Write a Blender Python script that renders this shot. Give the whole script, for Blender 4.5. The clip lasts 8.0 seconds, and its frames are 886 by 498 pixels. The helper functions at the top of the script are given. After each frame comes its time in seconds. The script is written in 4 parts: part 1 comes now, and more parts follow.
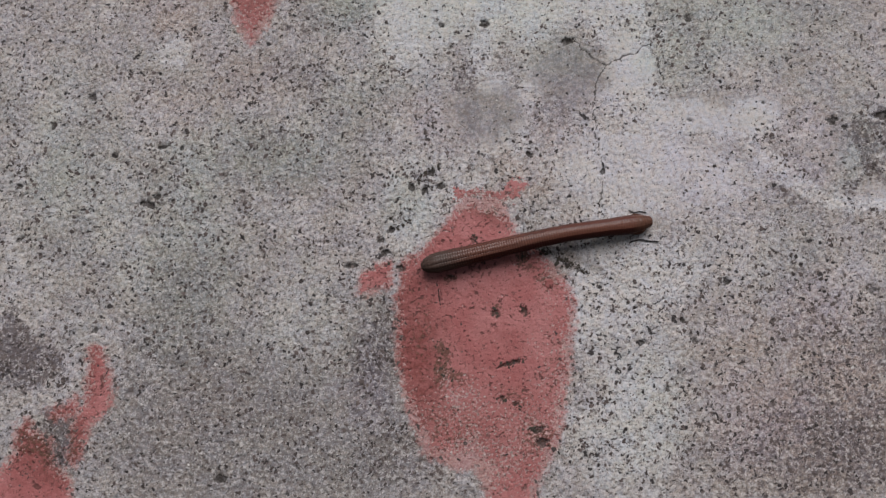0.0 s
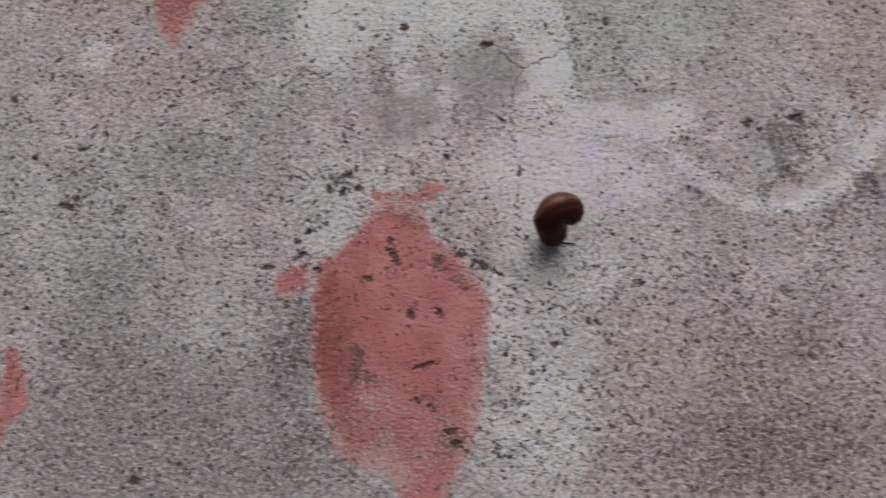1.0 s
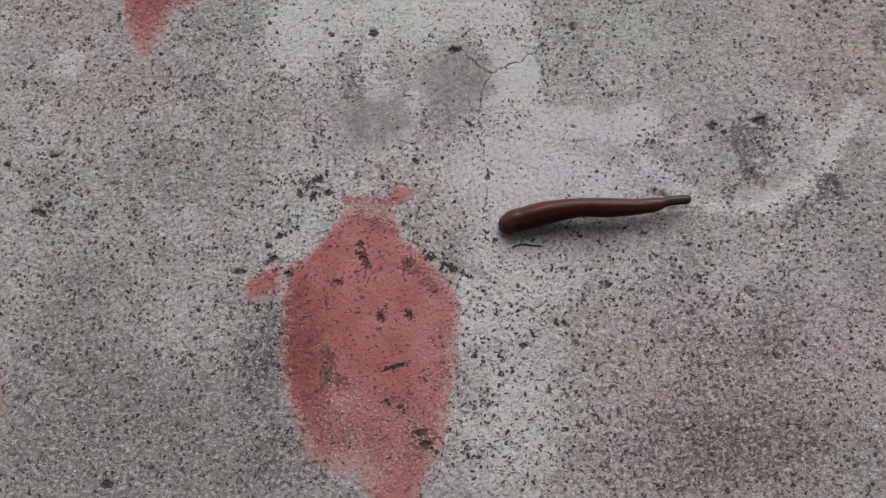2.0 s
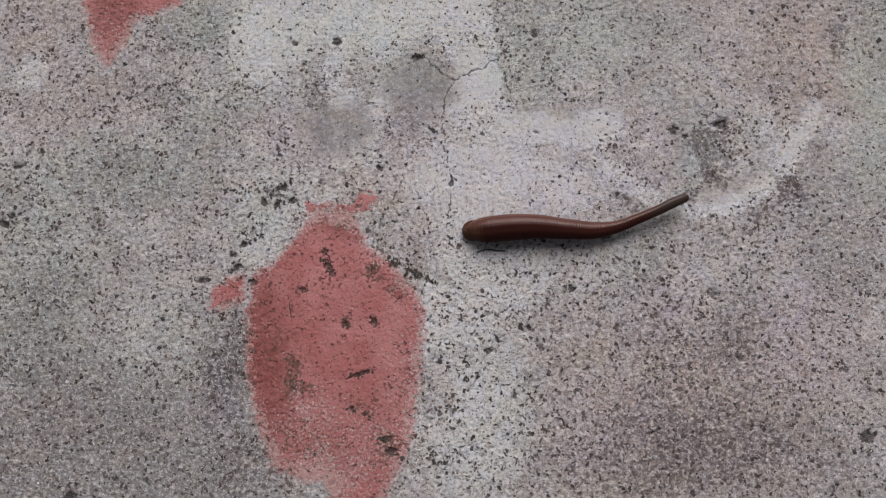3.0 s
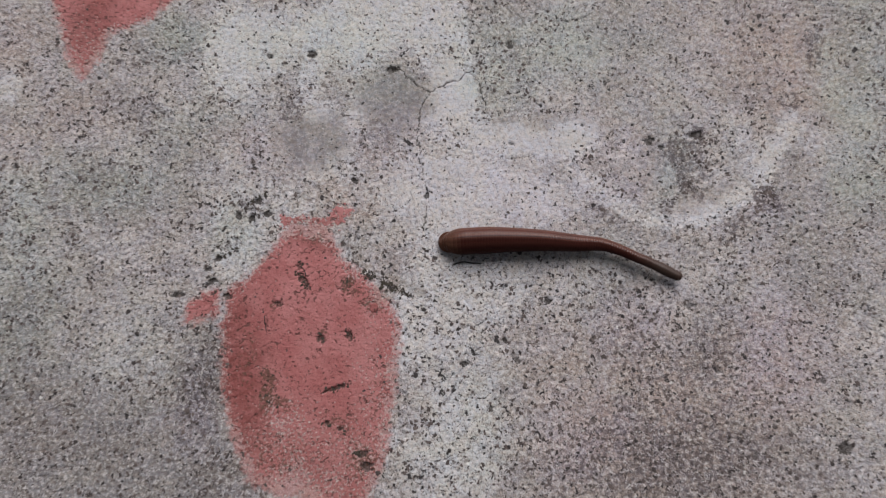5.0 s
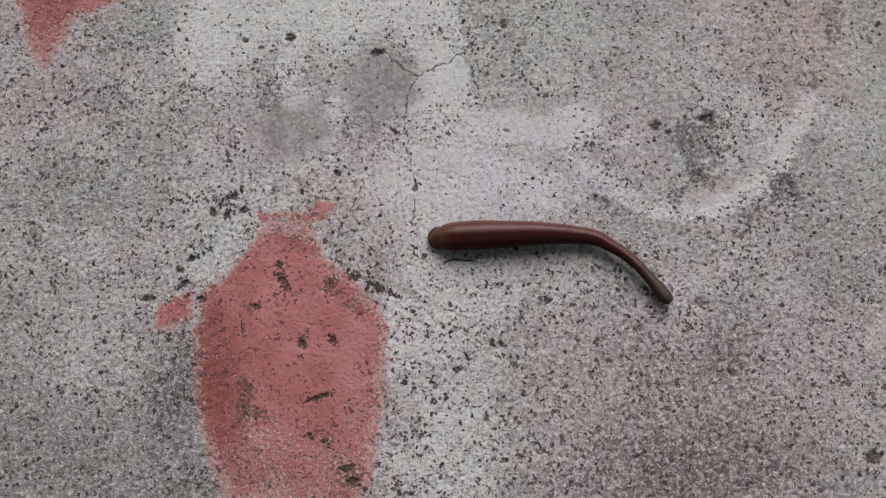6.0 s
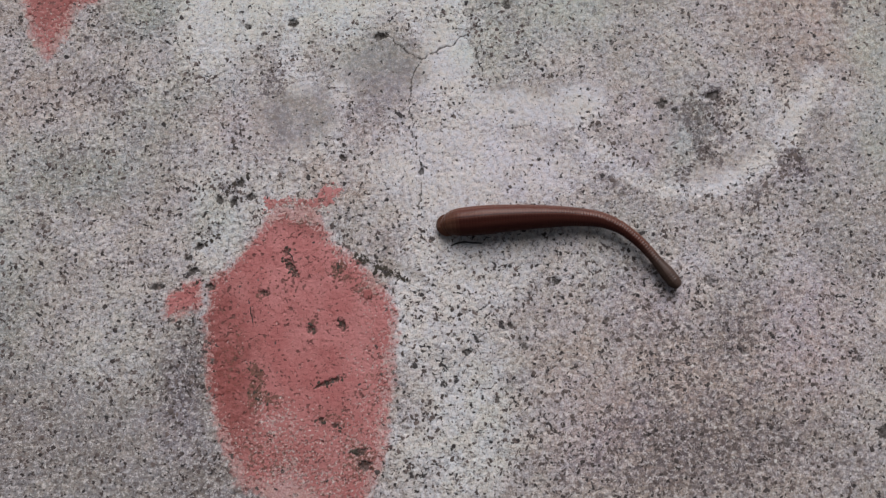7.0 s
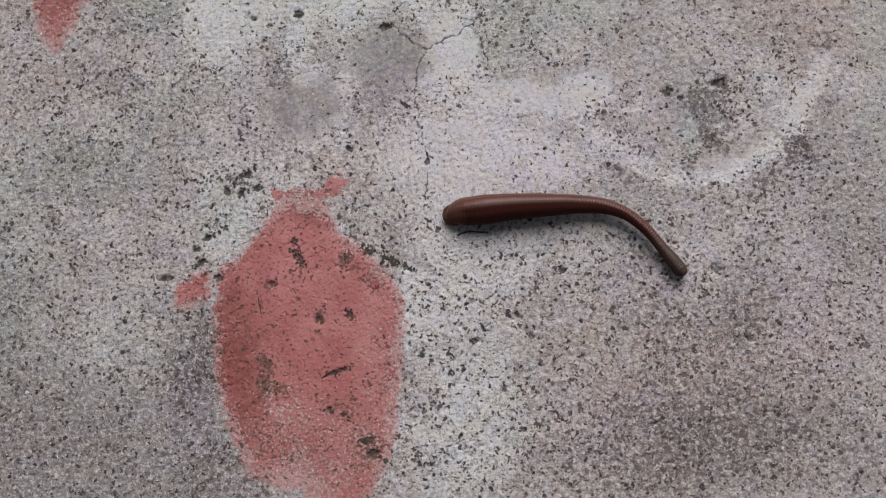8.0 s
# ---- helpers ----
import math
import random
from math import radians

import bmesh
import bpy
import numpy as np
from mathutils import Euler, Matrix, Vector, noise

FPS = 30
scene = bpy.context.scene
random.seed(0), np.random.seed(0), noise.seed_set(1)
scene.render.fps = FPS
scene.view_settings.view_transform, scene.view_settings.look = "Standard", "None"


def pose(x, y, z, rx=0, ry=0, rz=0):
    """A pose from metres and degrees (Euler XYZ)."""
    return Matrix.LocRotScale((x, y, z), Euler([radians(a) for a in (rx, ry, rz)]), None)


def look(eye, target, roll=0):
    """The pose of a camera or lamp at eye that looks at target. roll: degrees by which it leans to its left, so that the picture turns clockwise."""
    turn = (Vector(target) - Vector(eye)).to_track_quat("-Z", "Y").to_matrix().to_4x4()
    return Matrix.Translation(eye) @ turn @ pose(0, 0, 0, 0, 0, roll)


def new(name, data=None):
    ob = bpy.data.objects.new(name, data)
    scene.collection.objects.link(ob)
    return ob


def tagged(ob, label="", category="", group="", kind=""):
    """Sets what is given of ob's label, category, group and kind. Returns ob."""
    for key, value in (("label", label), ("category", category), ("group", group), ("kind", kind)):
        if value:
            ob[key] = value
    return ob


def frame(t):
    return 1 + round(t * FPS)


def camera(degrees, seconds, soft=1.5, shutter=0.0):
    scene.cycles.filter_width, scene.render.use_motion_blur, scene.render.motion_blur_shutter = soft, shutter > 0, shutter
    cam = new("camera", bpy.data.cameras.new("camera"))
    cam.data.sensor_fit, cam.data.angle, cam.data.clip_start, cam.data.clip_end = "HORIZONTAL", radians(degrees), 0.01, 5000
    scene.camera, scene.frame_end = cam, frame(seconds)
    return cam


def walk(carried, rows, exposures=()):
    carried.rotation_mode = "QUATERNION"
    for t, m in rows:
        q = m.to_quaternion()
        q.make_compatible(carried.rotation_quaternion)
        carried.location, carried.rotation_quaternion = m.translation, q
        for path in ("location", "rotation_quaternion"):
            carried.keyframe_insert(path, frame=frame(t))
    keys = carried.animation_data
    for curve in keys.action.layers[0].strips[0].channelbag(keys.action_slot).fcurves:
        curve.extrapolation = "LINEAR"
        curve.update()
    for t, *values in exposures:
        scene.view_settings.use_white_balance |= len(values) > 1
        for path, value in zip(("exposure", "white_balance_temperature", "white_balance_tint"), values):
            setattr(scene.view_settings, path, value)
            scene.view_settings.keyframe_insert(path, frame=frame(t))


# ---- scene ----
# A land leech on weathered concrete with worn red paint, filmed from a hand's width above.
# Lengths in the tables below are millimetres; the origin is where the leech's rear sucker holds on.
cam = camera(58.0, 8.0, soft=1.28, shutter=0.9)
PATH = [
    (0, (-0.03566, -0.0274, 0.17454), (-0.04236, -0.0053, 0.00612), -15.37),
    (0.5, (-0.03345, -0.02689, 0.1742), (-0.03986, -0.00373, 0.0059), -13.93),
    (0.7, (-0.02994, -0.02733, 0.17417), (-0.03636, -0.00391, 0.00591), -13.79),
    (0.8, (-0.02547, -0.0279, 0.17413), (-0.0319, -0.00412, 0.00593), -13.62),
    (0.9, (-0.02084, -0.02848, 0.1741), (-0.02728, -0.00435, 0.00594), -13.43),
    (1, (-0.01749, -0.02891, 0.17407), (-0.02393, -0.00451, 0.00595), -13.30),
    (1.5, (-0.01296, -0.02909, 0.17592), (-0.01832, -0.00486, 0.00774), -11.27),
    (1.7, (-0.01285, -0.02845, 0.17592), (-0.01821, -0.00423, 0.00774), -11.27),
    (2.8, (-0.00734, -0.03012, 0.17596), (-0.01055, -0.00271, 0.00822), -6.39),
    (3, (-0.00607, -0.03011, 0.17594), (-0.00929, -0.0027, 0.0082), -6.39),
    (3.5, (-0.00592, -0.03015, 0.17601), (-0.00845, -0.00205, 0.00837), -5.06),
    (4, (-0.00351, -0.02952, 0.17756), (-0.0063, -0.00132, 0.00994), -5.49),
    (4.5, (-0.00155, -0.02971, 0.17842), (-0.00437, -0.00106, 0.01087), -5.54),
    (4.7, (-0.00142, -0.02945, 0.17841), (-0.00424, -0.0008, 0.01087), -5.54),
    (5.8, (0.00201, -0.02537, 0.16206), (-0.0024, 0.00237, -0.0056), -9.73),
    (6, (0.00223, -0.02607, 0.16206), (-0.00217, 0.00167, -0.00561), -9.73),
    (6.5, (0.00255, -0.02655, 0.16155), (-0.0028, 9e-05, -0.00626), -12.67),
    (7, (0.00231, -0.02723, 0.16173), (-0.00385, -0.0018, -0.00624), -15.39),
    (7.5, (0.0024, -0.02712, 0.16248), (-0.00506, -0.00335, -0.00569), -19.55),
    (8, (0.00268, -0.02772, 0.1622), (-0.0053, -0.00401, -0.00595), -20.71),
]
walk(cam, [(t, look(eye, target, roll)) for t, eye, target, roll in PATH],
     exposures=[(0.0, -0.02), (0.5, -0.02), (1.5, -0.09), (3.0, 0.08), (4.5, 0.07), (6.0, 0.09), (8.0, 0.16)])

# ---- light: a dull sky, brighter towards +y ----
SUN_TURN, SUN_RISE = 8.0, 48.0
world = bpy.data.worlds.new("sky")
scene.world = world
world.use_nodes = True
wn = world.node_tree
sky = wn.nodes.new("ShaderNodeTexSky")
sky.sky_type = "NISHITA"
sky.sun_disc = False
sky.sun_elevation = radians(SUN_RISE)
sky.sun_rotation = radians(SUN_TURN)
sky.dust_density = 6.0
sky.air_density = 1.0
sky.ozone_density = 1.0
cloud_veil = wn.nodes.new("ShaderNodeHueSaturation")
cloud_veil.inputs["Saturation"].default_value = 0.3
wn.links.new(sky.outputs[0], cloud_veil.inputs["Color"])
wn.links.new(cloud_veil.outputs[0], wn.nodes["Background"].inputs[0])
wn.nodes["Background"].inputs[1].default_value = 0.036
sun = new("sun", bpy.data.lights.new("sun", "SUN"))
sun.data.energy = 2.35
sun.data.angle = radians(48)
sun.data.color = (1.0, 0.965, 0.995)
sun.matrix_world = look((0.0, 0.0, 0.0), (-math.sin(radians(SUN_TURN)) * math.cos(radians(SUN_RISE)),
                                          -math.cos(radians(SUN_TURN)) * math.cos(radians(SUN_RISE)), -math.sin(radians(SUN_RISE))))
sun.location = (0.0, 3.0, 4.0)

# ---- tables of the ground (x, y, half width, half height, turn[, depth]) ----
PAINT_MAIN = [
    [(-38, 7), (-30.5, 6.6), (-26, -2), (-19, -7.5), (-15.6, -11), (-14, -16), (-15, -28), (-16.3, -41), (-18.2, -47), (-20.5, -52), (-22.5, -58),
     (-27, -61), (-31.5, -59), (-32.5, -54), (-34, -50.5), (-38, -51.5), (-45, -48), (-49, -39), (-51.6, -29), (-52.4, -15), (-51, -8), (-46, -4), (-40.6, 3)],
]

PAINT_NUB = [
    [(-40.5, 9), (-36, 9.4), (-31, 8.6), (-27, 11.6), (-24, 10.6), (-27.6, 6.6), (-30.3, 7.2), (-37.6, 7.6), (-40, 5.4)],
]

PAINT_ISLAND = [
    [(-59.9, -10.8), (-57, -8.6), (-54.2, -8.2), (-54.0, -12.4), (-57, -13.8), (-60.6, -14.4)],
]

PAINT_UPPER = [
    [(-99, 70), (-66, 70), (-67.5, 63), (-73, 57.5), (-83, 53.5), (-85, 47), (-88.2, 42.6), (-91.4, 47), (-93.5, 54)],
]

PAINT_LOWER = [
    [(-119.2, -28), (-118, -28), (-115.8, -31.5), (-114.2, -36), (-114.4, -40.5), (-116.6, -43), (-119, -45), (-119.3, -50), (-121, -53.5), (-122.4, -52),
     (-121.4, -44), (-119.6, -40), (-119.3, -34)],
    [(-127, -42.4), (-122, -39.6), (-121.8, -42), (-124, -43.6), (-126.4, -43.8)],
    [(-134.4, -46), (-132.2, -44.5), (-130.6, -47), (-127, -48.4), (-125, -54), (-121.6, -57), (-121, -67), (-148, -67), (-148, -57), (-137, -55), (-134, -51)],
]

# the pale skim coat with a straight edge, by its corners
SLAB = [(-11, 70), (0.6, 70), (2.2, 50), (4.8, 33), (-3, 31), (-9, 36), (-7, 41), (-11, 48)]

WORN = [
    (-31.0, -43.0, 11.0, 8.0, 0, 0.3), (-19.5, -37.0, 4.0, 9.0, 0, 0.35), (-88.0, 49.0, 6.0, 8.0, 0, 0.5), (-36.0, -37.0, 3.0, 5.0, 20, 0.4),
    (-41.8, -31.9, 1.5, 2.0, 0, 0.6), (-36.1, -46.6, 2.8, 4.3, 0), (-37.9, -50.7, 5.1, 2.8, 0, 0.8),
    (-23.8, -25.6, 2.3, 3.3, 0, 0.4), (-32.0, 4.6, 1.8, 0.8, 0), (-19.8, -44.8, 2.3, 3.3, 0, 0.6),
    (-58.5, -14.5, 3.3, 3.3, 0, 0.5), (-42.3, -44.3, 6.3, 8.1, 0, 0.3), (-25.9, -44.8, 8.8, 7.6, 0, 0.35),
    (-18.3, -21.9, 3.8, 11.4, 0, 0.4), (-37.7, -35.3, 5.1, 3.3, 0, 0.4), (-46.7, -42.5, 3.0, 5.1, 0, 0.25),
    (-32.4, -52.4, 3.3, 2.8, 0, 0.6), (-19.1, -8.2, 2.3, 3.8, 0, 0.6), (-33.3, 7.5, 7.8, 3.8, 0, 0.8),
    (-39.3, -44.8, 6.3, 8.8, 0, 0.25), (-29.4, -51.8, 11.4, 5.1, 0, 0.45),
]

CRUST = [
    (-41.8, -26.4, 2.0, 1.8, 0, 0.9), (-41.8, -31.2, 2.2, 2.0, 0, 0.9), (-25.4, -6.2, 2.0, 1.5, 0, 0.9), (-31.0, -18.2, 1.3, 1.1, 0, 0.8), (-40.4, -10.2, 1.2, 1.0, 0, 0.8), (-17.5, -32.0, 3.0, 6.0, 0, 0.35),
    (-41.6, -29.0, 2.3, 4.5, 0, 0.5), (-42.4, -33.5, 1.8, 2.0, 0, 0.6), (-37.9, -31.7, 2.0, 1.5, 0, 0.7), (-20.3, -43.6, 3.0, 3.8, 0, 0.8),
    (-23.9, -8.2, 2.8, 1.8, 0, 0.7), (-19.1, -10.7, 3.0, 2.5, 0, 0.6), (-40.5, -43.7, 5.1, 5.6, 0, 0.45),
    (-28.4, -43.6, 10.1, 6.3, 0, 0.2), (-26.1, -37.1, 3.8, 2.0, 0, 0.5), (-47.4, -23.2, 2.5, 7.6, 0, 0.4),
    (-32.0, 5.3, 5.1, 2.0, 0, 0.5), (-27.0, -50.6, 6.3, 5.1, 0, 0.2), (-128.7, -47.4, 6.3, 6.3, 1, 0.8),
    (-124.0, -50.8, 5.0, 5.0, 1, 0.8),
]

DIRTY_PAINT = [
    (-49.2, -25.6, 6.3, 16.4, 0), (-47.0, -35.3, 5.1, 7.6, 0), (-32.0, 4.6, 7.6, 3.2, 0), (-25.9, -47.1, 8.8, 7.6, 0, 0.25),
    (-33.5, -34.1, 18.9, 16.4, 0, 0.25), (-87.5, 56.4, 6.3, 8.8, 0, 0.8), (-128.7, -47.4, 6.3, 7.5, 1),
    (-124.0, -50.8, 5.0, 6.3, 1), (-118.6, -33.7, 2.0, 6.3, 1),
]

PALE = [
    (25.3, 14.4, 10.1, 5.1, 0, 0.4), (-5.3, -8.1, 8.8, 13.9, 0, 0.72), (-52.2, 49.1, 7.8, 12.0, 0, 0.9),
    (-41.2, 53.4, 8.8, 7.6, 0, 0.6), (-25.9, 54.7, 9.6, 9.5, 0, 0.9), (-10.6, 57.4, 9.4, 8.8, 0, 0.9), (-35.0, 40.0, 3.6, 8.0, 0, 0.8),
    (-0.1, 31.1, 8.8, 4.0, 0, 0.6), (-27.0, 23.5, 4.0, 5.0, -30, 0.6), (-24.0, 31.0, 2.6, 3.4, 0, 0.6),
    (17.3, 26.5, 13.1, 4.3, 0, 0.7), (27.3, 26.7, 5.1, 3.6, 0, 0.85), (3.6, 13.7, 20.8, 12.0, 0, 0.65), (20.0, -4.0, 14.0, 8.0, 0, 0.3),
    (28.6, 18.0, 6.3, 2.2, -48, 0.65), (34.5, 12.4, 6.6, 2.2, -44, 0.6), (41.5, 8.4, 6.6, 2.2, -24, 0.7),
]

PALE_RIGHT = [
    (49.6, 7.6, 7.8, 2.2, 5, 0.6), (57.3, 10.2, 6.8, 2.4, 25, 0.6), (63.5, 14.6, 7.0, 2.6, 42, 0.65), (68.6, 20.4, 7.0, 3.2, 52, 0.7),
    (73.6, 27.6, 7.0, 3.4, 62, 0.6), (83.8, 47.9, 2.8, 16.9, -5, 0.35), (61.4, 24.2, 5.1, 7.6, 0, 0.45), (80.0, 25.0, 4.0, 6.0, 0, 0.4),
    (-0.4, -25.5, 12.6, 11.4, 0, 0.5), (-2.9, -44.7, 13.9, 12.6, 0, 0.65), (-10.3, -15.7, 5.1, 7.6, 0, 0.6), (5.0, -9.0, 9.0, 6.0, 0, 0.6),
    (-32.7, 33.2, 3.3, 3.3, 0, 0.6), (-106.3, 40.3, 3.8, 5.6, -20, 0.7), (-26.3, 42.1, 44.2, 18.9, 0, 0.3), (-50.0, -3.0, 5.0, 6.0, 0, 0.5),
    (-24.0, -3.0, 3.4, 6.0, 40, 0.6), (43.0, 41.9, 37.9, 13.9, 0, 0.2), (-47.0, 10.0, 12.0, 12.0, 0, 0.5), (-28.0, 14.0, 10.0, 8.0, 0, 0.4), (-5.0, 20.0, 14.0, 10.0, 0, 0.4),
]

GREENISH = [
    (90.0, 45.0, 9.0, 22.0, 0, 0.9), (92.0, 19.0, 9.0, 10.0, 0, 0.7), (24.0, 50.0, 20.0, 9.0, 0, 0.75), (11.0, 44.0, 7.0, 10.0, 0, 0.8),
    (-66.0, 53.0, 7.0, 6.0, 0, 1.0), (-101.0, -7.0, 14.0, 18.0, 0, 0.7), (-81.0, 17.0, 14.0, 7.0, 0, 0.7), (-99.0, 15.0, 6.0, 8.0, 0, 0.6),
    (-72.0, -22.0, 12.0, 12.0, 0, 0.3), (-35.0, 50.0, 24.0, 9.0, 0, 0.45), (-128.0, 8.0, 14.0, 22.0, 0, 0.6), (2.0, -40.0, 10.0, 14.0, 0, 0.35),
    (-60.0, 28.0, 12.0, 10.0, 0, 0.4), (48.0, 19.0, 4.0, 7.0, 0, 0.8), (-50.0, 5.0, 5.0, 8.0, 0, 0.5), (-19.0, 40.0, 8.0, 6.0, 0, 0.4),
]

LILAC = [
    (17.0, 15.0, 20.0, 9.0, 0, 0.6), (-16.0, 28.0, 8.0, 7.0, 0, 0.7), (67.0, -19.0, 10.0, 14.0, 0, 0.9), (26.0, -39.0, 8.0, 6.0, 0, 0.7),
    (-57.0, -37.0, 5.0, 7.0, 0, 0.8), (36.0, -14.0, 10.0, 6.0, 0, 0.6), (40.0, 24.0, 9.0, 8.0, 0, 0.45), (69.0, 12.0, 4.0, 5.0, 0, 0.7),
    (-45.0, 25.0, 9.0, 8.0, 0, 0.45),
]

SMOOTH = [
    (44.4, 43.3, 27.8, 13.9, 0, 0.25), (81.2, 32.3, 11.4, 24.0, 0, 0.45), (20.9, 43.3, 13.9, 8.8, 0, 0.1),
    (42.2, 21.6, 7.6, 5.1, 0, 0.5), (-15.1, 35.9, 9.9, 7.8, 0), (-34.5, 26.4, 9.1, 7.3, 0), (-19.9, 54.7, 21.5, 6.9, 0, 0.6),
    (-2.0, 37.9, 6.3, 7.6, 0), (3.6, 13.7, 21.5, 12.0, 0, 0.65), (17.3, 27.7, 14.5, 4.5, 0), (-49.0, 50.6, 7.6, 8.8, 0, 0.5),
    (55.6, 11.7, 8.8, 2.3, 30, 0.8), (69.6, 22.2, 5.7, 2.5, 50, 0.8),
]

GREY = [
    (-14.7, 36.6, 8.3, 7.1, 0, 0.95), (-17.0, 29.1, 6.3, 3.8, 0, 0.5), (-33.8, 26.8, 8.3, 7.1, 0, 0.9),
    (-55.7, -28.1, 7.8, 14.1, 0, 0.9), (-77.2, 12.5, 16.4, 7.6, 0, 0.5), (81.3, 2.1, 12.6, 15.2, 0, 0.4),
    (-69.0, 50.6, 7.6, 7.6, 0, 0.5), (-89.5, -43.9, 29.1, 16.4, 0, 1), (-63.7, -44.9, 17.7, 12.6, 0, 0.85),
    (-98.7, -23.3, 11.4, 16.4, 0, 0.75), (-66.8, -53.2, 53.1, 15.2, 0, 0.6), (59.2, -51.4, 32.8, 15.2, 0, 0.45),
]

DARK = [
    (48.6, 20.4, 1.7, 4.4, 8, 0.83), (50.5, 15.6, 2.4, 2.0, 0, 0.83), (53.0, 27.4, 2.6, 1.3, 12, 0.74), (46.5, 12.2, 2.4, 1.4, 30, 0.66), (53.4, 13.4, 2.0, 1.4, 20, 0.66),
    (48.4, 25.0, 1.2, 2.0, 0, 0.74), (68.8, 12.6, 3.0, 3.2, 0, 0.74), (71.5, 9.2, 2.2, 1.6, 0, 0.50), (62.0, 7.4, 4.6, 1.6, 28, 0.62), (57.5, 3.4, 4.6, 1.6, 20, 0.50),
    (81.0, 49.0, 2.6, 6.1, -10, 0.62), (75.4, 35.1, 3.3, 2.6, -10, 0.50), (76.0, 23.6, 2.6, 2.4, 0, 0.50), (32.0, 9.4, 6.0, 1.6, -40, 0.50),
    (-62.0, 22.0, 4.0, 2.0, 0, 0.41), (-43.0, -49.5, 2.6, 1.8, 0, 0.66), (-56.0, -52.5, 2.2, 1.4, 0, 0.59), (-77.0, 46.5, 6.0, 2.0, 10, 0.50),
]

DARK_BROAD = [
    (47.1, -32.6, 17.7, 16.4, 0, 0.48), (30.8, -46.9, 22.7, 11.4, 0, 0.48), (65.5, -46.7, 16.4, 10.1, 0, 0.35),
    (55.3, -15.6, 7.6, 11.4, 0, 0.4), (33.1, -15.6, 10.1, 7.6, 0, 0.35), (-72.0, 32.6, 8.8, 5.1, 0, 0.5),
    (-38.0, 35.3, 5.1, 4.3, 0, 0.6), (14.3, 42.0, 10.1, 7.6, 0, 0.35), (-56.5, -27.6, 6.8, 12.9, 0, 0.6),
    (-50.0, -49.6, 10.1, 7.6, 0, 0.5), (-86.6, -33.0, 20.2, 16.4, 0, 0.22),
]

DARK_LEFT = [
    (-133.4, -31.7, 8.8, 5.8, 1, 1), (-124.1, -49.6, 5.0, 6.3, 1, 1), (-137.6, -28.1, 5.0, 7.5, 1, 0.9),
    (-98.3, 8.4, 13.8, 7.5, 1, 0.35), (-52.4, 2.2, 3.0, 2.4, 35, 0.55), (-46.6, 12.0, 3.6, 1.2, 46, 0.6),
    (-83.6, 21.8, 7.5, 5.0, 1, 0.4), (50.8, 21.7, 5.0, 7.5, 1, 0.6),
]

WARM = [
    (39.2, -46.8, 25.3, 11.4, 0, 0.6), (67.0, -25.3, 16.4, 15.2, 0, 0.4), (-97.0, -41.0, 10.0, 8.0, 0, 0.4),
    (-25.8, 13.1, 7.6, 5.7, 0, 0.8), (-18.0, 16.0, 13.0, 9.0, 0, 0.35), (-10.0, -4.0, 10.0, 8.0, 0, 0.25), (76.9, 43.2, 11.4, 13.9, 0, 0.8), (-100.7, 29.9, 13.9, 7.6, 0, 0.3),
    (45.6, -37.4, 21.5, 16.4, 0, 0.7), (-105.2, 50.8, 7.6, 7.6, 0, 0.6), (64.3, 50.1, 11.4, 10.1, 0, 0.4),
    (-88.1, 36.8, 6.3, 5.1, 0, 0.35), (-49.4, 26.4, 7.6, 5.1, 0, 0.35), (25.5, -23.0, 12.6, 10.1, 0, 0.4),
]

PITS_MIDDLE = [
    (-34.6, 47.8, 1.1, 1.0, 0, 1), (-15.9, 43.7, 1.6, 0.8, 25, 1), (-23.9, 17.1, 0.6, 1.0, 30, 1), (18.9, -10.1, 1.0, 0.8, 0, 1),
    (0.6, -23.8, 1.1, 0.5, -10, 0.8), (12.0, -23.0, 1.0, 0.8, -40, 0.5), (6.3, -33.5, 0.5, 0.9, 30, 0.8),
    (9.6, -18.7, 0.5, 0.9, 30, 0.6), (11.5, 25.7, 0.8, 0.5, 0, 0.5), (-7.9, 13.7, 0.6, 0.8, 0, 0.7),
    (-44.4, 47.3, 0.9, 0.8, 0, 0.6), (-45.6, 12.6, 1.0, 0.7, 45, 0.8),
]

PITS_PAINT = [
    (-20.3, -45.6, 1.3, 1.1, 0, 1), (-30.8, -18.4, 1.1, 1.1, 0, 0.7), (-24.6, -17.9, 0.8, 1.4, 35, 0.8),
    (-40.5, -10.7, 1.0, 0.9, 0, 0.6), (-27.2, -29.0, 3.3, 0.5, 20, 0.9), (-34.9, -5.6, 0.8, 2.3, 35, 0.9),
    (-35.9, -2.4, 0.8, 1.0, 0, 0.5), (-29.1, -36.5, 0.6, 0.6, 0, 0.8), (-26.1, -37.7, 0.8, 0.6, 0, 0.6),
    (-21.1, -43.0, 1.8, 0.8, 15, 0.6), (-43.0, -15.1, 0.3, 1.8, 0, 0.4),
]

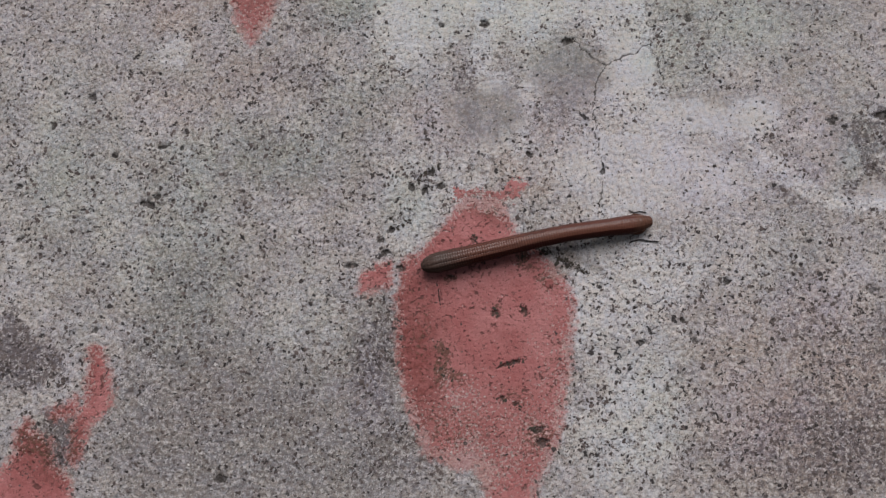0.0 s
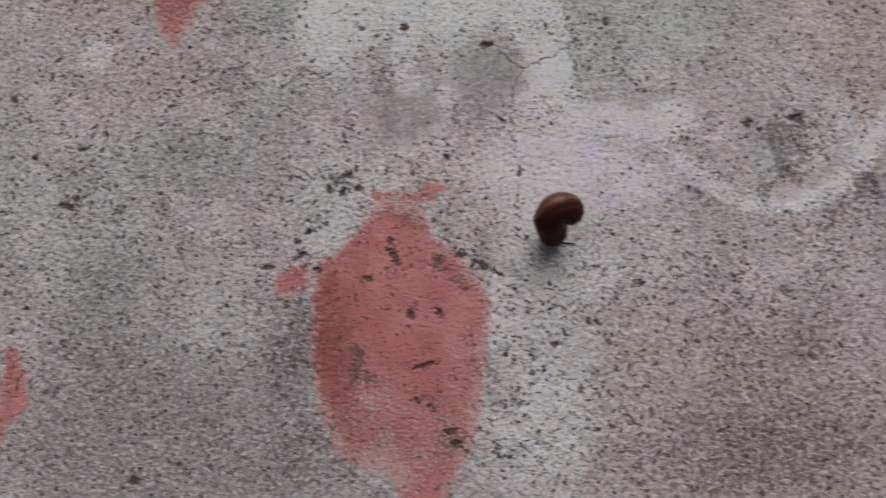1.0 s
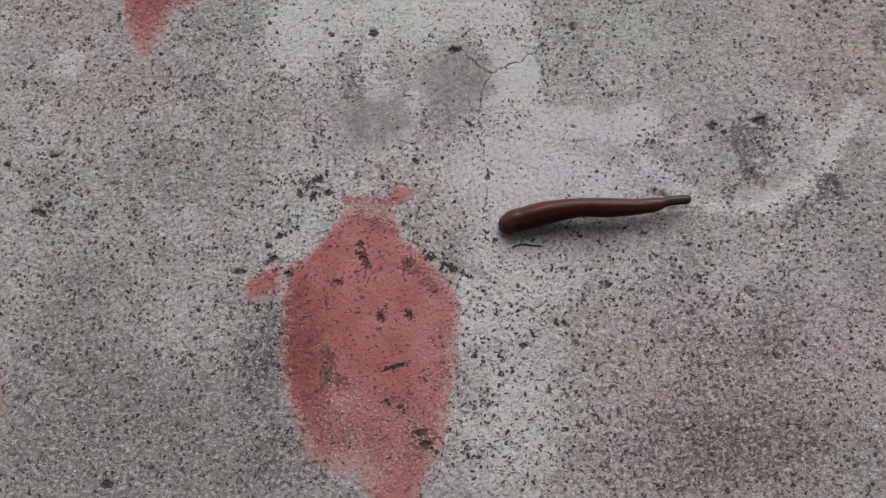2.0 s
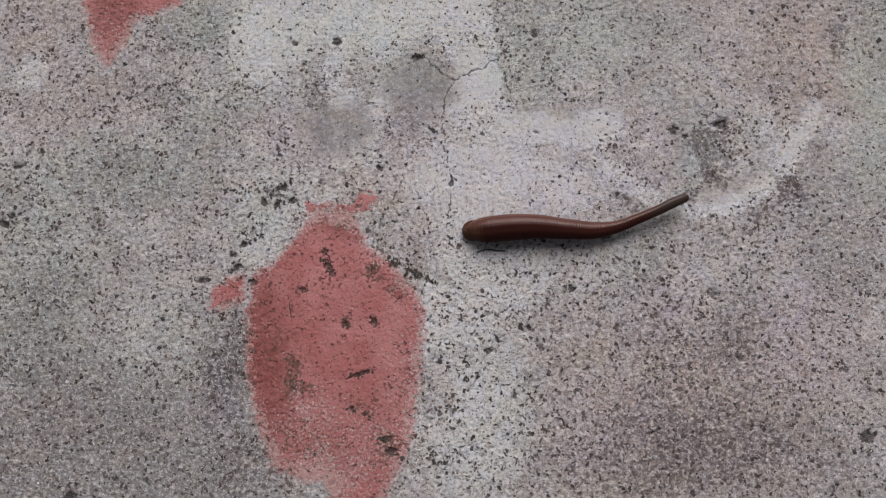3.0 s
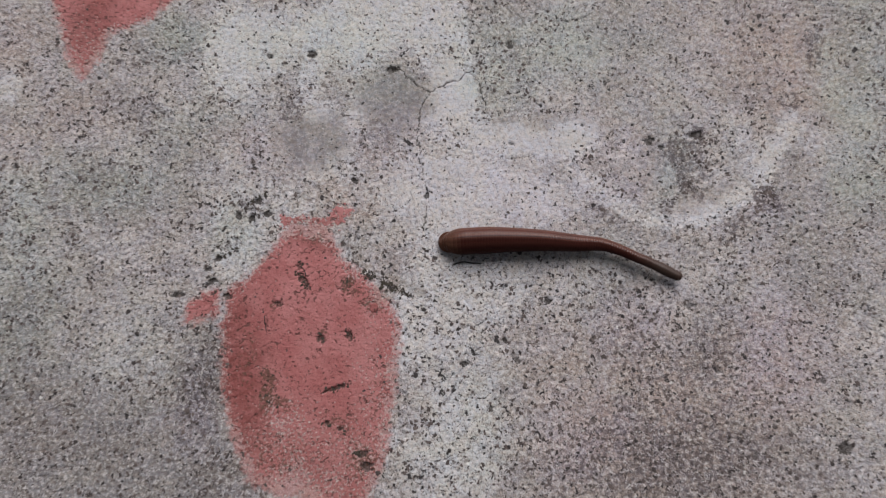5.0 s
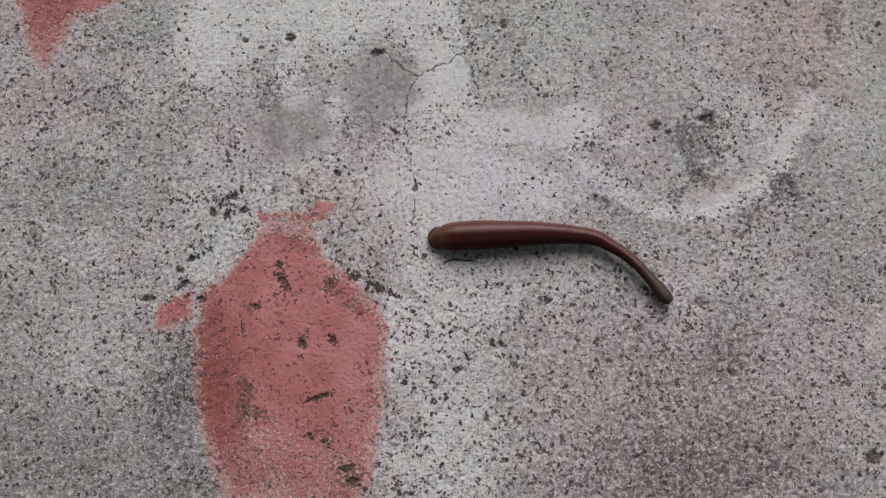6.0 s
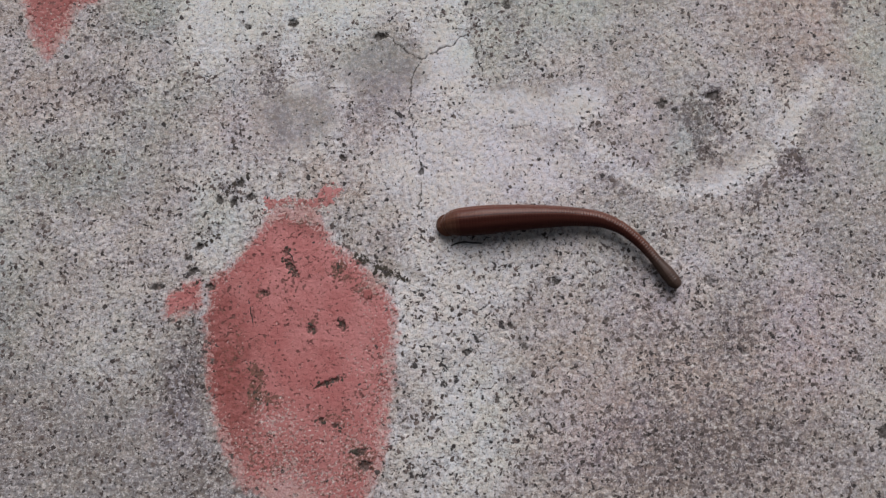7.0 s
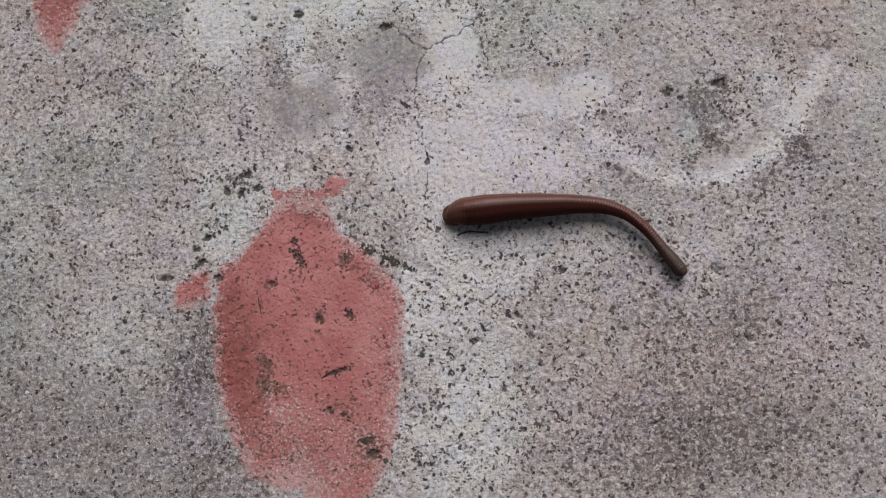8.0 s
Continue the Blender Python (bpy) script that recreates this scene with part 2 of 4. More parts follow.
PITS_RIGHT = [
    (42.6, 26.1, 1.1, 1.0, 0, 1), (45.2, 24.7, 0.8, 0.6, 0, 0.8), (53.4, 27.6, 1.6, 0.9, 15, 1), (50.0, -11.1, 1.9, 1.0, 0, 0.5),
    (81.3, -41.5, 1.8, 1.6, 0, 0.8), (62.2, -43.0, 1.1, 1.1, 0, 0.4), (77.7, -27.5, 0.9, 0.8, 0, 0.5),
    (33.2, 40.1, 0.8, 0.6, 0, 0.6), (11.5, 49.6, 1.0, 1.1, 0, 0.6), (27.7, 30.1, 0.6, 0.5, 0, 0.6),
    (28.7, -18.4, 0.6, 0.6, 0, 0.6), (55.4, -25.4, 0.8, 0.6, 0, 0.5),
]

PITS_LEFT = [
    (-89.0, -55.4, 1.3, 1.0, 1, 1), (-109.3, 4.1, 1.8, 0.9, -19, 1), (-107.4, 5.7, 1.1, 0.6, 41, 1),
    (-132.7, 22.0, 0.8, 1.0, 1, 0.8), (-124.4, 28.8, 1.1, 0.9, 1, 0.7), (-139.1, 7.5, 1.0, 0.6, 1, 0.8),
    (-106.7, 17.3, 1.5, 0.5, 11, 0.8), (-102.5, 17.2, 0.6, 0.6, 1, 0.8), (-117.6, 15.2, 0.8, 0.8, 1, 0.6),
    (-119.0, -24.4, 0.9, 0.8, 1, 0.7), (-54.2, -0.6, 1.1, 0.8, 20, 0.9), (-50.0, 9.2, 0.8, 0.8, 0, 1), (-47.0, 8.4, 0.9, 0.8, 0, 1), (-43.6, 9.6, 1.0, 0.9, 0, 1), (-55.4, -5.6, 1.2, 0.8, 20, 1), (-51.6, -9.0, 1.3, 0.7, -10, 1), (-56.4, -2.8, 0.8, 0.7, 0, 0.9), (-63.2, -8.6, 1.8, 0.8, 0, 0.6), (-137.9, -4.6, 1.5, 0.4, 31, 0.7),
]

CRACKS = [
    (0.17, [(-16.1, 44.3), (-13.4, 43.2), (-11.2, 41.0), (-9.0, 39.2), (-6.6, 38.2), (-3.7, 40.1), (-1.6, 40.9), (0.2, 41.5), (2.3, 43.4), (5.5, 45.3)]),
    (0.13, [(-6.9, 38.2), (-8.9, 35.2), (-9.5, 31.1), (-9.7, 25.7), (-9.4, 21.0), (-7.9, 16.4), (-7.5, 11.8), (-8.3, 5.9)]),
    (0.08, [(-6.6, 22.8), (-0.1, 22.7), (6.3, 21.9), (12.7, 22.7), (20.4, 21.9), (26.8, 20.0)]),
    (0.14, [(2.3, 42.3), (4.4, 39.3), (5.4, 35.1), (6.8, 31.6)]),
    (0.1, [(20.9, 55.1), (25.2, 55.6), (29.4, 56.2)]),
    (0.1, [(-20.4, -4.1), (-17.2, -5.9), (-14.1, -6.9), (-10.3, -9.7)]),
    (0.09, [(16.6, -2.6), (16.9, -5.6), (18.2, -8.2)]), (0.07, [(-8.0, -6.0), (-5.4, -8.4), (-3.8, -11.6)]),
]

# crusts of dirt: x, y, half length, half width, turn, lumps, largest lump
CRUSTS = [
    (-35.0, -5.6, 2.7, 0.7, -52, 26, 0.42), (-36.2, -1.6, 1.0, 0.6, 0, 9, 0.34), (-20.2, -4.3, 1.9, 1.0, -15, 24, 0.5), (-17.0, -6.0, 2.2, 0.9, -32, 26, 0.5),
    (-13.8, -7.6, 2.0, 0.7, -30, 16, 0.42), (-11.2, -9.0, 1.5, 0.6, -30, 9, 0.4), (-25.4, -6.2, 1.6, 1.2, 30, 20, 0.36), (-46.8, 12.0, 3.4, 1.0, 48, 16, 0.4),
    (-50.6, 4.4, 2.6, 0.7, 40, 12, 0.36), (-53.2, 0.2, 2.4, 0.6, 20, 14, 0.4), (-54.0, 3.0, 0.6, 1.6, -20, 8, 0.36), (-53.6, -7.2, 1.4, 0.8, 0, 12, 0.4), (-27.0, -29.0, 2.5, 0.5, 22, 18, 0.42), (-30.0, -29.6, 0.7, 0.7, 0, 7, 0.36),
    (-21.4, -42.6, 2.0, 0.7, 15, 14, 0.42), (-41.8, -26.4, 1.6, 1.4, 0, 20, 0.32), (-41.6, -31.0, 1.5, 1.5, 0, 18, 0.32), (-28.8, -37.2, 0.9, 0.7, 0, 9, 0.36),
    (-25.2, -38.2, 1.7, 0.6, 20, 12, 0.34), (-39.0, -39.6, 0.9, 0.7, 30, 8, 0.36), (-24.8, -17.6, 1.6, 0.6, -50, 12, 0.4), (-31.0, -18.2, 1.2, 0.9, 0, 14, 0.36),
]

HAIR = [(-2.0, -2.2), (-0.9, -1.7), (0.7, -1.4), (2.5, -1.7), (4.6, -1.8)]

HAIR_SHORT = [(-2.1, 5.0), (-1.0, 4.5), (0.4, 4.8), (1.9, 4.5)]

HAIR_PAINT = [(-43.4, -13.2), (-43.3, -14.7), (-42.8, -17.0)]

HAIR_LOOP = [(-36.0, -2.2), (-35.2, -2.7), (-34.7, -3.4), (-34.4, -4.7)]

BLISTER = (-19.2, -11.6)

STANCES = {}
STANCES[0] = (1, [(1.3, 2.2, 2.0, 1.36), (-0.5, 1.8, 2.2, 1.86), (-7.8, 0.5, 3.2, 1.84), (-15.2, -0.8, 3.8, 1.87), (-23.5, -2.7, 3.6, 1.96), (-30.2, -4.4, 3.2, 2.04), (-38.0, -6.4, 2.8, 2.17), (-43.5, -7.8, 2.4, 2.29), (-46.1, -8.5, 2.2, 1.98)])
STANCES[0.1] = (1, [(1.4, 2.6, 2.0, 1.36), (-1.0, 2.1, 2.2, 1.85), (-8.9, 0.3, 3.2, 1.84), (-18.6, -1.7, 3.8, 1.87), (-25.3, -3.1, 3.6, 1.96), (-31.6, -4.6, 3.2, 2.04), (-37.9, -6.1, 2.8, 2.17), (-41.6, -7.0, 2.4, 2.28), (-43.4, -7.4, 2.2, 1.98)])
STANCES[0.2] = (1, [(1.4, 2.4, 1.8, 1.24), (-1.0, 1.9, 2.2, 1.61), (-5.1, 2.7, 3.5, 1.72), (-8.7, 3.8, 6, 1.57), (-11.9, 5.4, 8, 1.67), (-18.2, 5.9, 9, 1.78), (-24.3, 6.2, 9, 1.66), (-28.7, 6.6, 8, 1.55), (-32.0, 6.7, 8, 1.07)])
STANCES[0.3] = (1.5, [(0.1, 2.3, 1.8, 1.36), (-1.9, 2.1, 2.5, 1.73), (-3.6, 2.9, 5, 2.07), (-3.8, 4.9, 8, 2.39), (-6.4, 5.6, 10, 2.59), (-9.5, 5.1, 10, 2.59), (-12.2, 4.2, 8, 2.51), (-14.8, 2.9, 7, 2.28), (-16.1, 1.9, 6, 1.57)])
STANCES[0.333] = (1.9, [(-0.3, 0.3, 1.8, 1.36), (-1.8, 1.1, 4, 1.71), (-3.8, 1.8, 7, 2.16), (-5.0, 2.5, 10, 2.59), (-6.6, 2.8, 13, 2.78), (-7.8, 2.9, 15, 2.86), (-8.9, 3.1, 17, 2.71), (-9.8, 3.0, 18, 2.24), (-10.4, 3.0, 19, 1.34)])
STANCES[0.367] = (2.4, [(0.2, -0.2, 1.2, 1.60), (-1.6, 0.5, 4, 1.95), (-4.1, 1.0, 8, 2.38), (-5.2, 1.7, 12, 2.78), (-5.0, 2.1, 14.5, 2.96), (-4.2, 2.6, 16, 2.93), (-3.3, 2.9, 17, 2.80), (-2.4, 3.2, 17.5, 2.34), (-1.7, 3.4, 17.5, 1.35)])
STANCES[0.4] = (2.7, [(0.4, -0.2, 1.2, 1.84), (-1.3, 0.5, 4, 2.06), (-3.8, 1.3, 8, 2.60), (-3.9, 2.6, 11.5, 3.01), (-2.5, 3.6, 13, 3.09), (-0.8, 4.0, 13, 3.09), (1.0, 4.4, 12, 3.00), (2.4, 4.6, 11, 2.55), (3.7, 4.7, 10, 1.40)])
STANCES[0.5] = (2.8, [(-1.6, -0.7, 1.2, 2.31), (-2.3, 0.4, 4, 3.07), (-3.6, 1.7, 8, 3.34), (-4.0, 2.6, 11.5, 3.16), (-2.8, 3.2, 13, 3.02), (-1.2, 3.5, 13, 3.02), (0.4, 3.6, 12, 2.99), (1.9, 3.6, 10.5, 2.80), (3.2, 3.6, 9, 1.98)])
STANCES[0.7] = (2.8, [(-1.1, -0.5, 1.2, 2.35), (-1.9, 0.2, 4, 3.13), (-3.0, 1.4, 8, 3.40), (-3.5, 2.0, 11.5, 3.22), (-2.6, 2.8, 13, 3.08), (-1.2, 3.1, 13, 3.08), (0.2, 2.8, 12, 3.05), (1.3, 2.4, 10.5, 2.85), (2.1, 1.6, 9, 2.02)])
STANCES[0.9] = (2.8, [(-0.1, -0.5, 1.2, 2.38), (-0.6, 0.1, 4, 3.16), (-1.4, 1.3, 8, 3.43), (-2.0, 1.9, 11.5, 3.24), (-1.2, 3.0, 13, 3.11), (0.0, 3.6, 13, 3.11), (1.2, 3.2, 12, 3.07), (2.1, 2.7, 10.5, 2.87), (2.6, 1.9, 9, 2.04)])
STANCES[1] = (2.8, [(-0.2, -0.4, 1.2, 2.38), (-0.5, -0.0, 4, 3.16), (-1.3, 1.0, 8, 3.43), (-1.9, 1.9, 11.5, 3.24), (-1.1, 3.2, 13, 3.11), (0.2, 3.7, 13, 3.11), (1.7, 3.7, 12, 3.07), (2.5, 3.2, 10.5, 2.87), (2.9, 2.7, 9, 2.04)])
STANCES[1.1] = (2.8, [(-0.5, 0.3, 1.2, 2.28), (-1.3, 0.7, 4, 3.00), (-2.2, 1.5, 8, 3.26), (-2.0, 2.3, 11.5, 3.09), (-1.0, 3.6, 13, 2.96), (0.4, 4.2, 13, 2.96), (2.1, 4.2, 12, 2.93), (3.3, 3.6, 10.5, 2.74), (4.0, 2.7, 9, 1.95)])
STANCES[1.2] = (2.6, [(-1.8, 1.0, 1.2, 2.02), (-2.5, 1.3, 4, 2.68), (-2.9, 2.2, 8, 2.91), (-2.1, 2.6, 11.5, 2.76), (-0.5, 3.9, 13, 2.64), (1.4, 4.8, 13, 2.64), (3.4, 5.1, 12, 2.60), (5.2, 4.9, 10.5, 2.44), (6.1, 4.0, 9, 1.73)])
STANCES[1.3] = (2.4, [(-1.9, 1.5, 1.2, 2.08), (-2.8, 1.8, 4, 2.77), (-2.6, 2.5, 8, 3.00), (-1.3, 3.1, 11.5, 2.84), (0.5, 4.3, 13, 2.71), (2.4, 5.0, 13, 2.71), (4.6, 5.4, 12, 2.68), (6.5, 5.2, 10.5, 2.50), (7.4, 4.1, 9, 1.78)])
STANCES[1.4] = (2.1, [(-0.9, 1.1, 1.2, 1.80), (-1.8, 2.0, 3.5, 2.12), (-0.9, 3.2, 6, 2.36), (0.8, 4.8, 8.5, 2.43), (2.8, 5.8, 10, 2.46), (4.9, 6.5, 10, 2.40), (6.8, 6.7, 9.5, 2.25), (8.4, 6.5, 8, 1.84), (9.1, 5.7, 6.5, 1.09)])
STANCES[1.5] = (1.7, [(-1.5, 1.2, 1.4, 1.39), (-2.1, 1.8, 2.8, 2.01), (-1.0, 2.9, 5, 2.40), (1.0, 4.8, 7.5, 2.52), (3.6, 6.3, 9, 2.49), (6.4, 7.1, 9.3, 2.39), (9.1, 7.5, 8.5, 2.19), (11.1, 7.2, 7, 1.75), (12.0, 5.9, 5, 0.83)])
STANCES[1.6] = (1.25, [(-1.2, 0.9, 1.4, 1.61), (-2.0, 2.2, 2.6, 2.06), (0.1, 3.9, 4, 2.22), (3.4, 5.4, 6, 2.08), (7.2, 6.6, 7, 1.84), (11.7, 7.5, 7.5, 1.55), (16.2, 8.1, 7.5, 1.28), (20.4, 8.3, 7, 1.00), (23.7, 8.3, 6.5, 0.56)])
STANCES[1.7] = (1.15, [(-2.6, 2.0, 1.4, 1.84), (-2.7, 2.9, 2.4, 2.35), (-0.0, 4.1, 3.5, 2.47), (3.9, 5.6, 5, 2.32), (8.3, 6.6, 6, 2.05), (13.3, 7.3, 6.5, 1.78), (19.1, 7.9, 6.5, 1.47), (24.6, 8.0, 6, 1.16), (28.9, 7.8, 5.5, 0.64)])
STANCES[2.8] = (1, [(-3.3, 2.6, 1.6, 1.5), (-1.6, 2.5, 2.3, 2.49), (2.9, 2.9, 2.9, 2.92), (9.8, 3.0, 3.2, 2.67), (16.7, 2.7, 3.1, 2.29), (23.9, 2.3, 2.7, 1.84), (28.0, 2.7, 2.5, 1.44), (32.3, 4.8, 2.8, 1.23), (36.6, 7.2, 3.2, 1.14), (40.1, 9.2, 3.6, 1.16), (42.3, 10.5, 3.6, 1.04)])
STANCES[3] = (1, [(-3.3, 2.6, 1.6, 1.5), (-1.5, 2.5, 2.3, 2.49), (3.3, 2.9, 2.9, 2.92), (11.0, 3.2, 3.2, 2.67), (17.9, 2.7, 3.1, 2.29), (24.5, 2.5, 2.7, 1.84), (28.4, 3.2, 2.5, 1.44), (32.7, 4.8, 2.7, 1.23), (37.5, 6.8, 3.2, 1.14), (41.4, 8.7, 3.5, 1.16), (43.5, 9.6, 3.5, 1.04)])
STANCES[3.5] = (1, [(-3.2, 2.3, 1.6, 1.5), (-1.3, 2.5, 2.3, 2.49), (1.8, 2.7, 2.9, 2.92), (9.8, 3.2, 3.2, 2.67), (17.8, 3.0, 3.1, 2.3), (25.8, 2.7, 2.7, 1.84), (29.1, 3.2, 2.5, 1.44), (33.9, 4.9, 2.7, 1.23), (39.2, 6.4, 3, 1.14), (44.5, 7.6, 3.1, 1.17), (46.9, 7.9, 3.0, 1.04)])
STANCES[4] = (1, [(-2.9, 2.7, 1.6, 1.52), (-1.3, 2.6, 2.3, 2.52), (2.9, 2.8, 2.9, 2.95), (10.7, 3.1, 3.2, 2.69), (18.6, 3.0, 3.1, 2.32), (26.4, 2.7, 2.7, 1.86), (30.8, 3.3, 2.5, 1.46), (34.8, 4.0, 2.6, 1.24), (39.5, 4.3, 2.8, 1.15), (44.7, 3.6, 2.8, 1.18), (48.1, 2.9, 2.7, 1.05)])
STANCES[4.5] = (1, [(-3.1, 2.3, 1.6, 1.52), (-1.0, 2.6, 2.3, 2.53), (2.2, 2.9, 2.9, 2.96), (10.3, 3.5, 3.2, 2.7), (18.4, 3.5, 3.1, 2.33), (26.0, 3.2, 2.7, 1.87), (30.9, 3.2, 2.5, 1.46), (35.7, 3.0, 2.6, 1.25), (40.5, 2.4, 2.6, 1.16), (45.6, 0.9, 2.4, 1.19), (47.9, -0.2, 2.2, 1.06)])
STANCES[4.7] = (1, [(-3.1, 2.7, 1.6, 1.52), (-1.5, 2.6, 2.3, 2.53), (3.2, 2.8, 2.9, 2.96), (11.1, 2.9, 3.2, 2.7), (19.0, 2.6, 3.1, 2.33), (26.0, 2.1, 2.7, 1.87), (31.3, 2.0, 2.5, 1.46), (35.9, 1.4, 2.6, 1.25), (40.8, 0.4, 2.6, 1.16), (45.6, -1.2, 2.4, 1.19), (47.9, -2.2, 2.2, 1.06)])
STANCES[5.8] = (1, [(-3.3, 2.9, 1.6, 1.5), (-1.5, 2.9, 2.4, 2.52), (3.2, 3.1, 3.0, 2.97), (10.3, 3.2, 3.3, 2.73), (17.4, 3.3, 3.2, 2.34), (24.2, 3.0, 2.8, 1.9), (29.0, 2.3, 2.6, 1.6), (32.7, 0.5, 2.6, 1.33), (36.2, -2.1, 2.5, 1.18), (40.0, -6.1, 2.2, 1.18), (41.6, -8.2, 2.0, 1.42), (42.6, -9.4, 2.0, 1.4)])
STANCES[6.5] = (1, [(-2.9, 2.2, 1.6, 1.49), (-1.1, 2.2, 2.4, 2.51), (3.3, 2.3, 3.0, 2.96), (10.8, 2.5, 3.3, 2.73), (17.9, 2.5, 3.2, 2.33), (24.2, 2.1, 2.8, 1.89), (28.9, 1.2, 2.6, 1.6), (32.5, -0.7, 2.6, 1.32), (36.0, -3.6, 2.5, 1.18), (39.7, -7.8, 2.2, 1.18), (41.5, -10.0, 2.0, 1.42), (42.5, -11.3, 2.0, 1.4)])
STANCES[7.5] = (1, [(-2.9, 1.8, 1.6, 1.5), (-1.3, 2.2, 2.4, 2.53), (1.9, 2.3, 3.0, 2.98), (9.0, 2.7, 3.3, 2.74), (16.3, 2.8, 3.2, 2.34), (23.2, 2.7, 2.8, 1.9), (28.0, 2.1, 2.6, 1.61), (31.8, 0.6, 2.6, 1.33), (35.5, -2.4, 2.5, 1.18), (39.1, -7.0, 2.2, 1.18), (41.1, -9.7, 2.0, 1.43), (42.3, -11.4, 2.0, 1.4)])
STANCES[8] = (1, [(-2.9, 1.8, 1.6, 1.5), (-1.3, 2.2, 2.4, 2.53), (1.9, 2.3, 3.0, 2.98), (9.0, 2.7, 3.3, 2.74), (16.3, 2.8, 3.2, 2.34), (23.2, 2.7, 2.8, 1.9), (28.0, 2.1, 2.6, 1.61), (31.8, 0.6, 2.6, 1.33), (35.5, -2.4, 2.5, 1.18), (39.1, -7.0, 2.2, 1.18), (41.1, -9.7, 2.0, 1.43), (42.3, -11.4, 2.0, 1.4)])


# ---- numpy noise and fields ----
def gradient_noise(x, y, seed):
    """Smooth gradient noise about 0.5, one cell a unit."""
    ix, iy = np.floor(x), np.floor(y)
    fx, fy = x - ix, y - iy
    ux, uy = fx ** 3 * (fx * (6 * fx - 15) + 10), fy ** 3 * (fy * (6 * fy - 15) + 10)

    def corner(a, b):
        h = np.sin((ix + a) * 127.1 + (iy + b) * 311.7 + seed * 74.7) * 43758.5453
        turn = math.tau * (h - np.floor(h))
        return np.cos(turn) * (fx - a) + np.sin(turn) * (fy - b)

    low = corner(0, 0) * (1 - ux) + corner(1, 0) * ux
    high = corner(0, 1) * (1 - ux) + corner(1, 1) * ux
    return 0.5 + 0.78 * (low * (1 - uy) + high * uy)


def fractal(x, y, size, seed, octaves=4):
    """Several layers of noise, each finer and turned against the last."""
    total, weight, share = 0.0, 0.5, 0.0
    c, s = math.cos(0.65), math.sin(0.65)
    px, py = x / size, y / size
    for n in range(octaves):
        px, py = c * px - s * py, s * px + c * py
        total = total + weight * gradient_noise(px + 17.3 * n + seed, py - 9.1 * n, seed + n)
        share, weight, px, py = share + weight, weight * 0.55, px * 2.08, py * 2.08
    return 0.5 + (total / share - 0.5) * 1.15


def oval(x, y, spot):
    """Distance from the middle of a spot in units of its own half axes."""
    c, s = math.cos(radians(spot[4])), math.sin(radians(spot[4]))
    dx, dy = x - spot[0], y - spot[1]
    return np.sqrt(((dx * c + dy * s) / spot[2]) ** 2 + ((dy * c - dx * s) / spot[3]) ** 2)


def warped(x, y, far, seed):
    """The places moved about by noise, so that outlines wander."""
    wx = x + far * (2.2 * (fractal(x, y, 13.0, seed, 2) - 0.5) + 0.9 * (fractal(x, y, 3.2, seed + 1, 3) - 0.5))
    wy = y + far * (2.2 * (fractal(x, y, 13.0, seed + 40, 2) - 0.5) + 0.9 * (fractal(x, y, 3.2, seed + 41, 3) - 0.5))
    return wx, wy


def stain(x, y, spots, far=4.0, soft=0.5, seed=3):
    """How strongly the spots cover each place, 0 to 1, with wandering outlines."""
    wx, wy = warped(x, y, far, seed)
    bare = np.ones_like(x)
    for spot in spots:
        cover = 1 - np.clip((oval(wx, wy, spot) - 1 + soft) / (2 * soft), 0, 1)
        bare = bare * (1 - (spot[5] if len(spot) > 5 else 1.0) * cover * cover * (3 - 2 * cover))
    return 1 - bare


def outline_depth(x, y, corners):
    """Distance in millimetres from the edge of an outline, above 0 inside it; -9 well outside."""
    px, py = [c[0] for c in corners], [c[1] for c in corners]
    out = np.full(x.shape, -9.0)
    near = (x > min(px) - 9) & (x < max(px) + 9) & (y > min(py) - 9) & (y < max(py) + 9)
    nx, ny = x[near], y[near]
    best, inside = np.full(nx.shape, 99.0), np.zeros(nx.shape, bool)
    for (ax, ay), (bx, by) in zip(corners, corners[1:] + corners[:1]):
        lx, ly = bx - ax, by - ay
        k = np.clip(((nx - ax) * lx + (ny - ay) * ly) / (lx * lx + ly * ly), 0, 1)
        best = np.minimum(best, np.hypot(nx - ax - k * lx, ny - ay - k * ly))
        if ay != by:
            inside ^= ((ay > ny) != (by > ny)) & (nx < ax + lx * (ny - ay) / ly)
    out[near] = np.where(inside, best, -best)
    return out


def paint_cover(x, y, shapes, seed, edge=1.0):
    """Signed cover of a paint patch: above 0 inside; about millimetres from the rim."""
    best = np.full(x.shape, -9.0)
    for corners in shapes:
        best = np.maximum(best, outline_depth(x, y, corners))
    wobble = 1.5 * (fractal(x, y, 5.0, seed) - 0.5) + 2.6 * (fractal(x, y, 1.5, seed + 5, 4) - 0.5)
    return best + wobble * edge


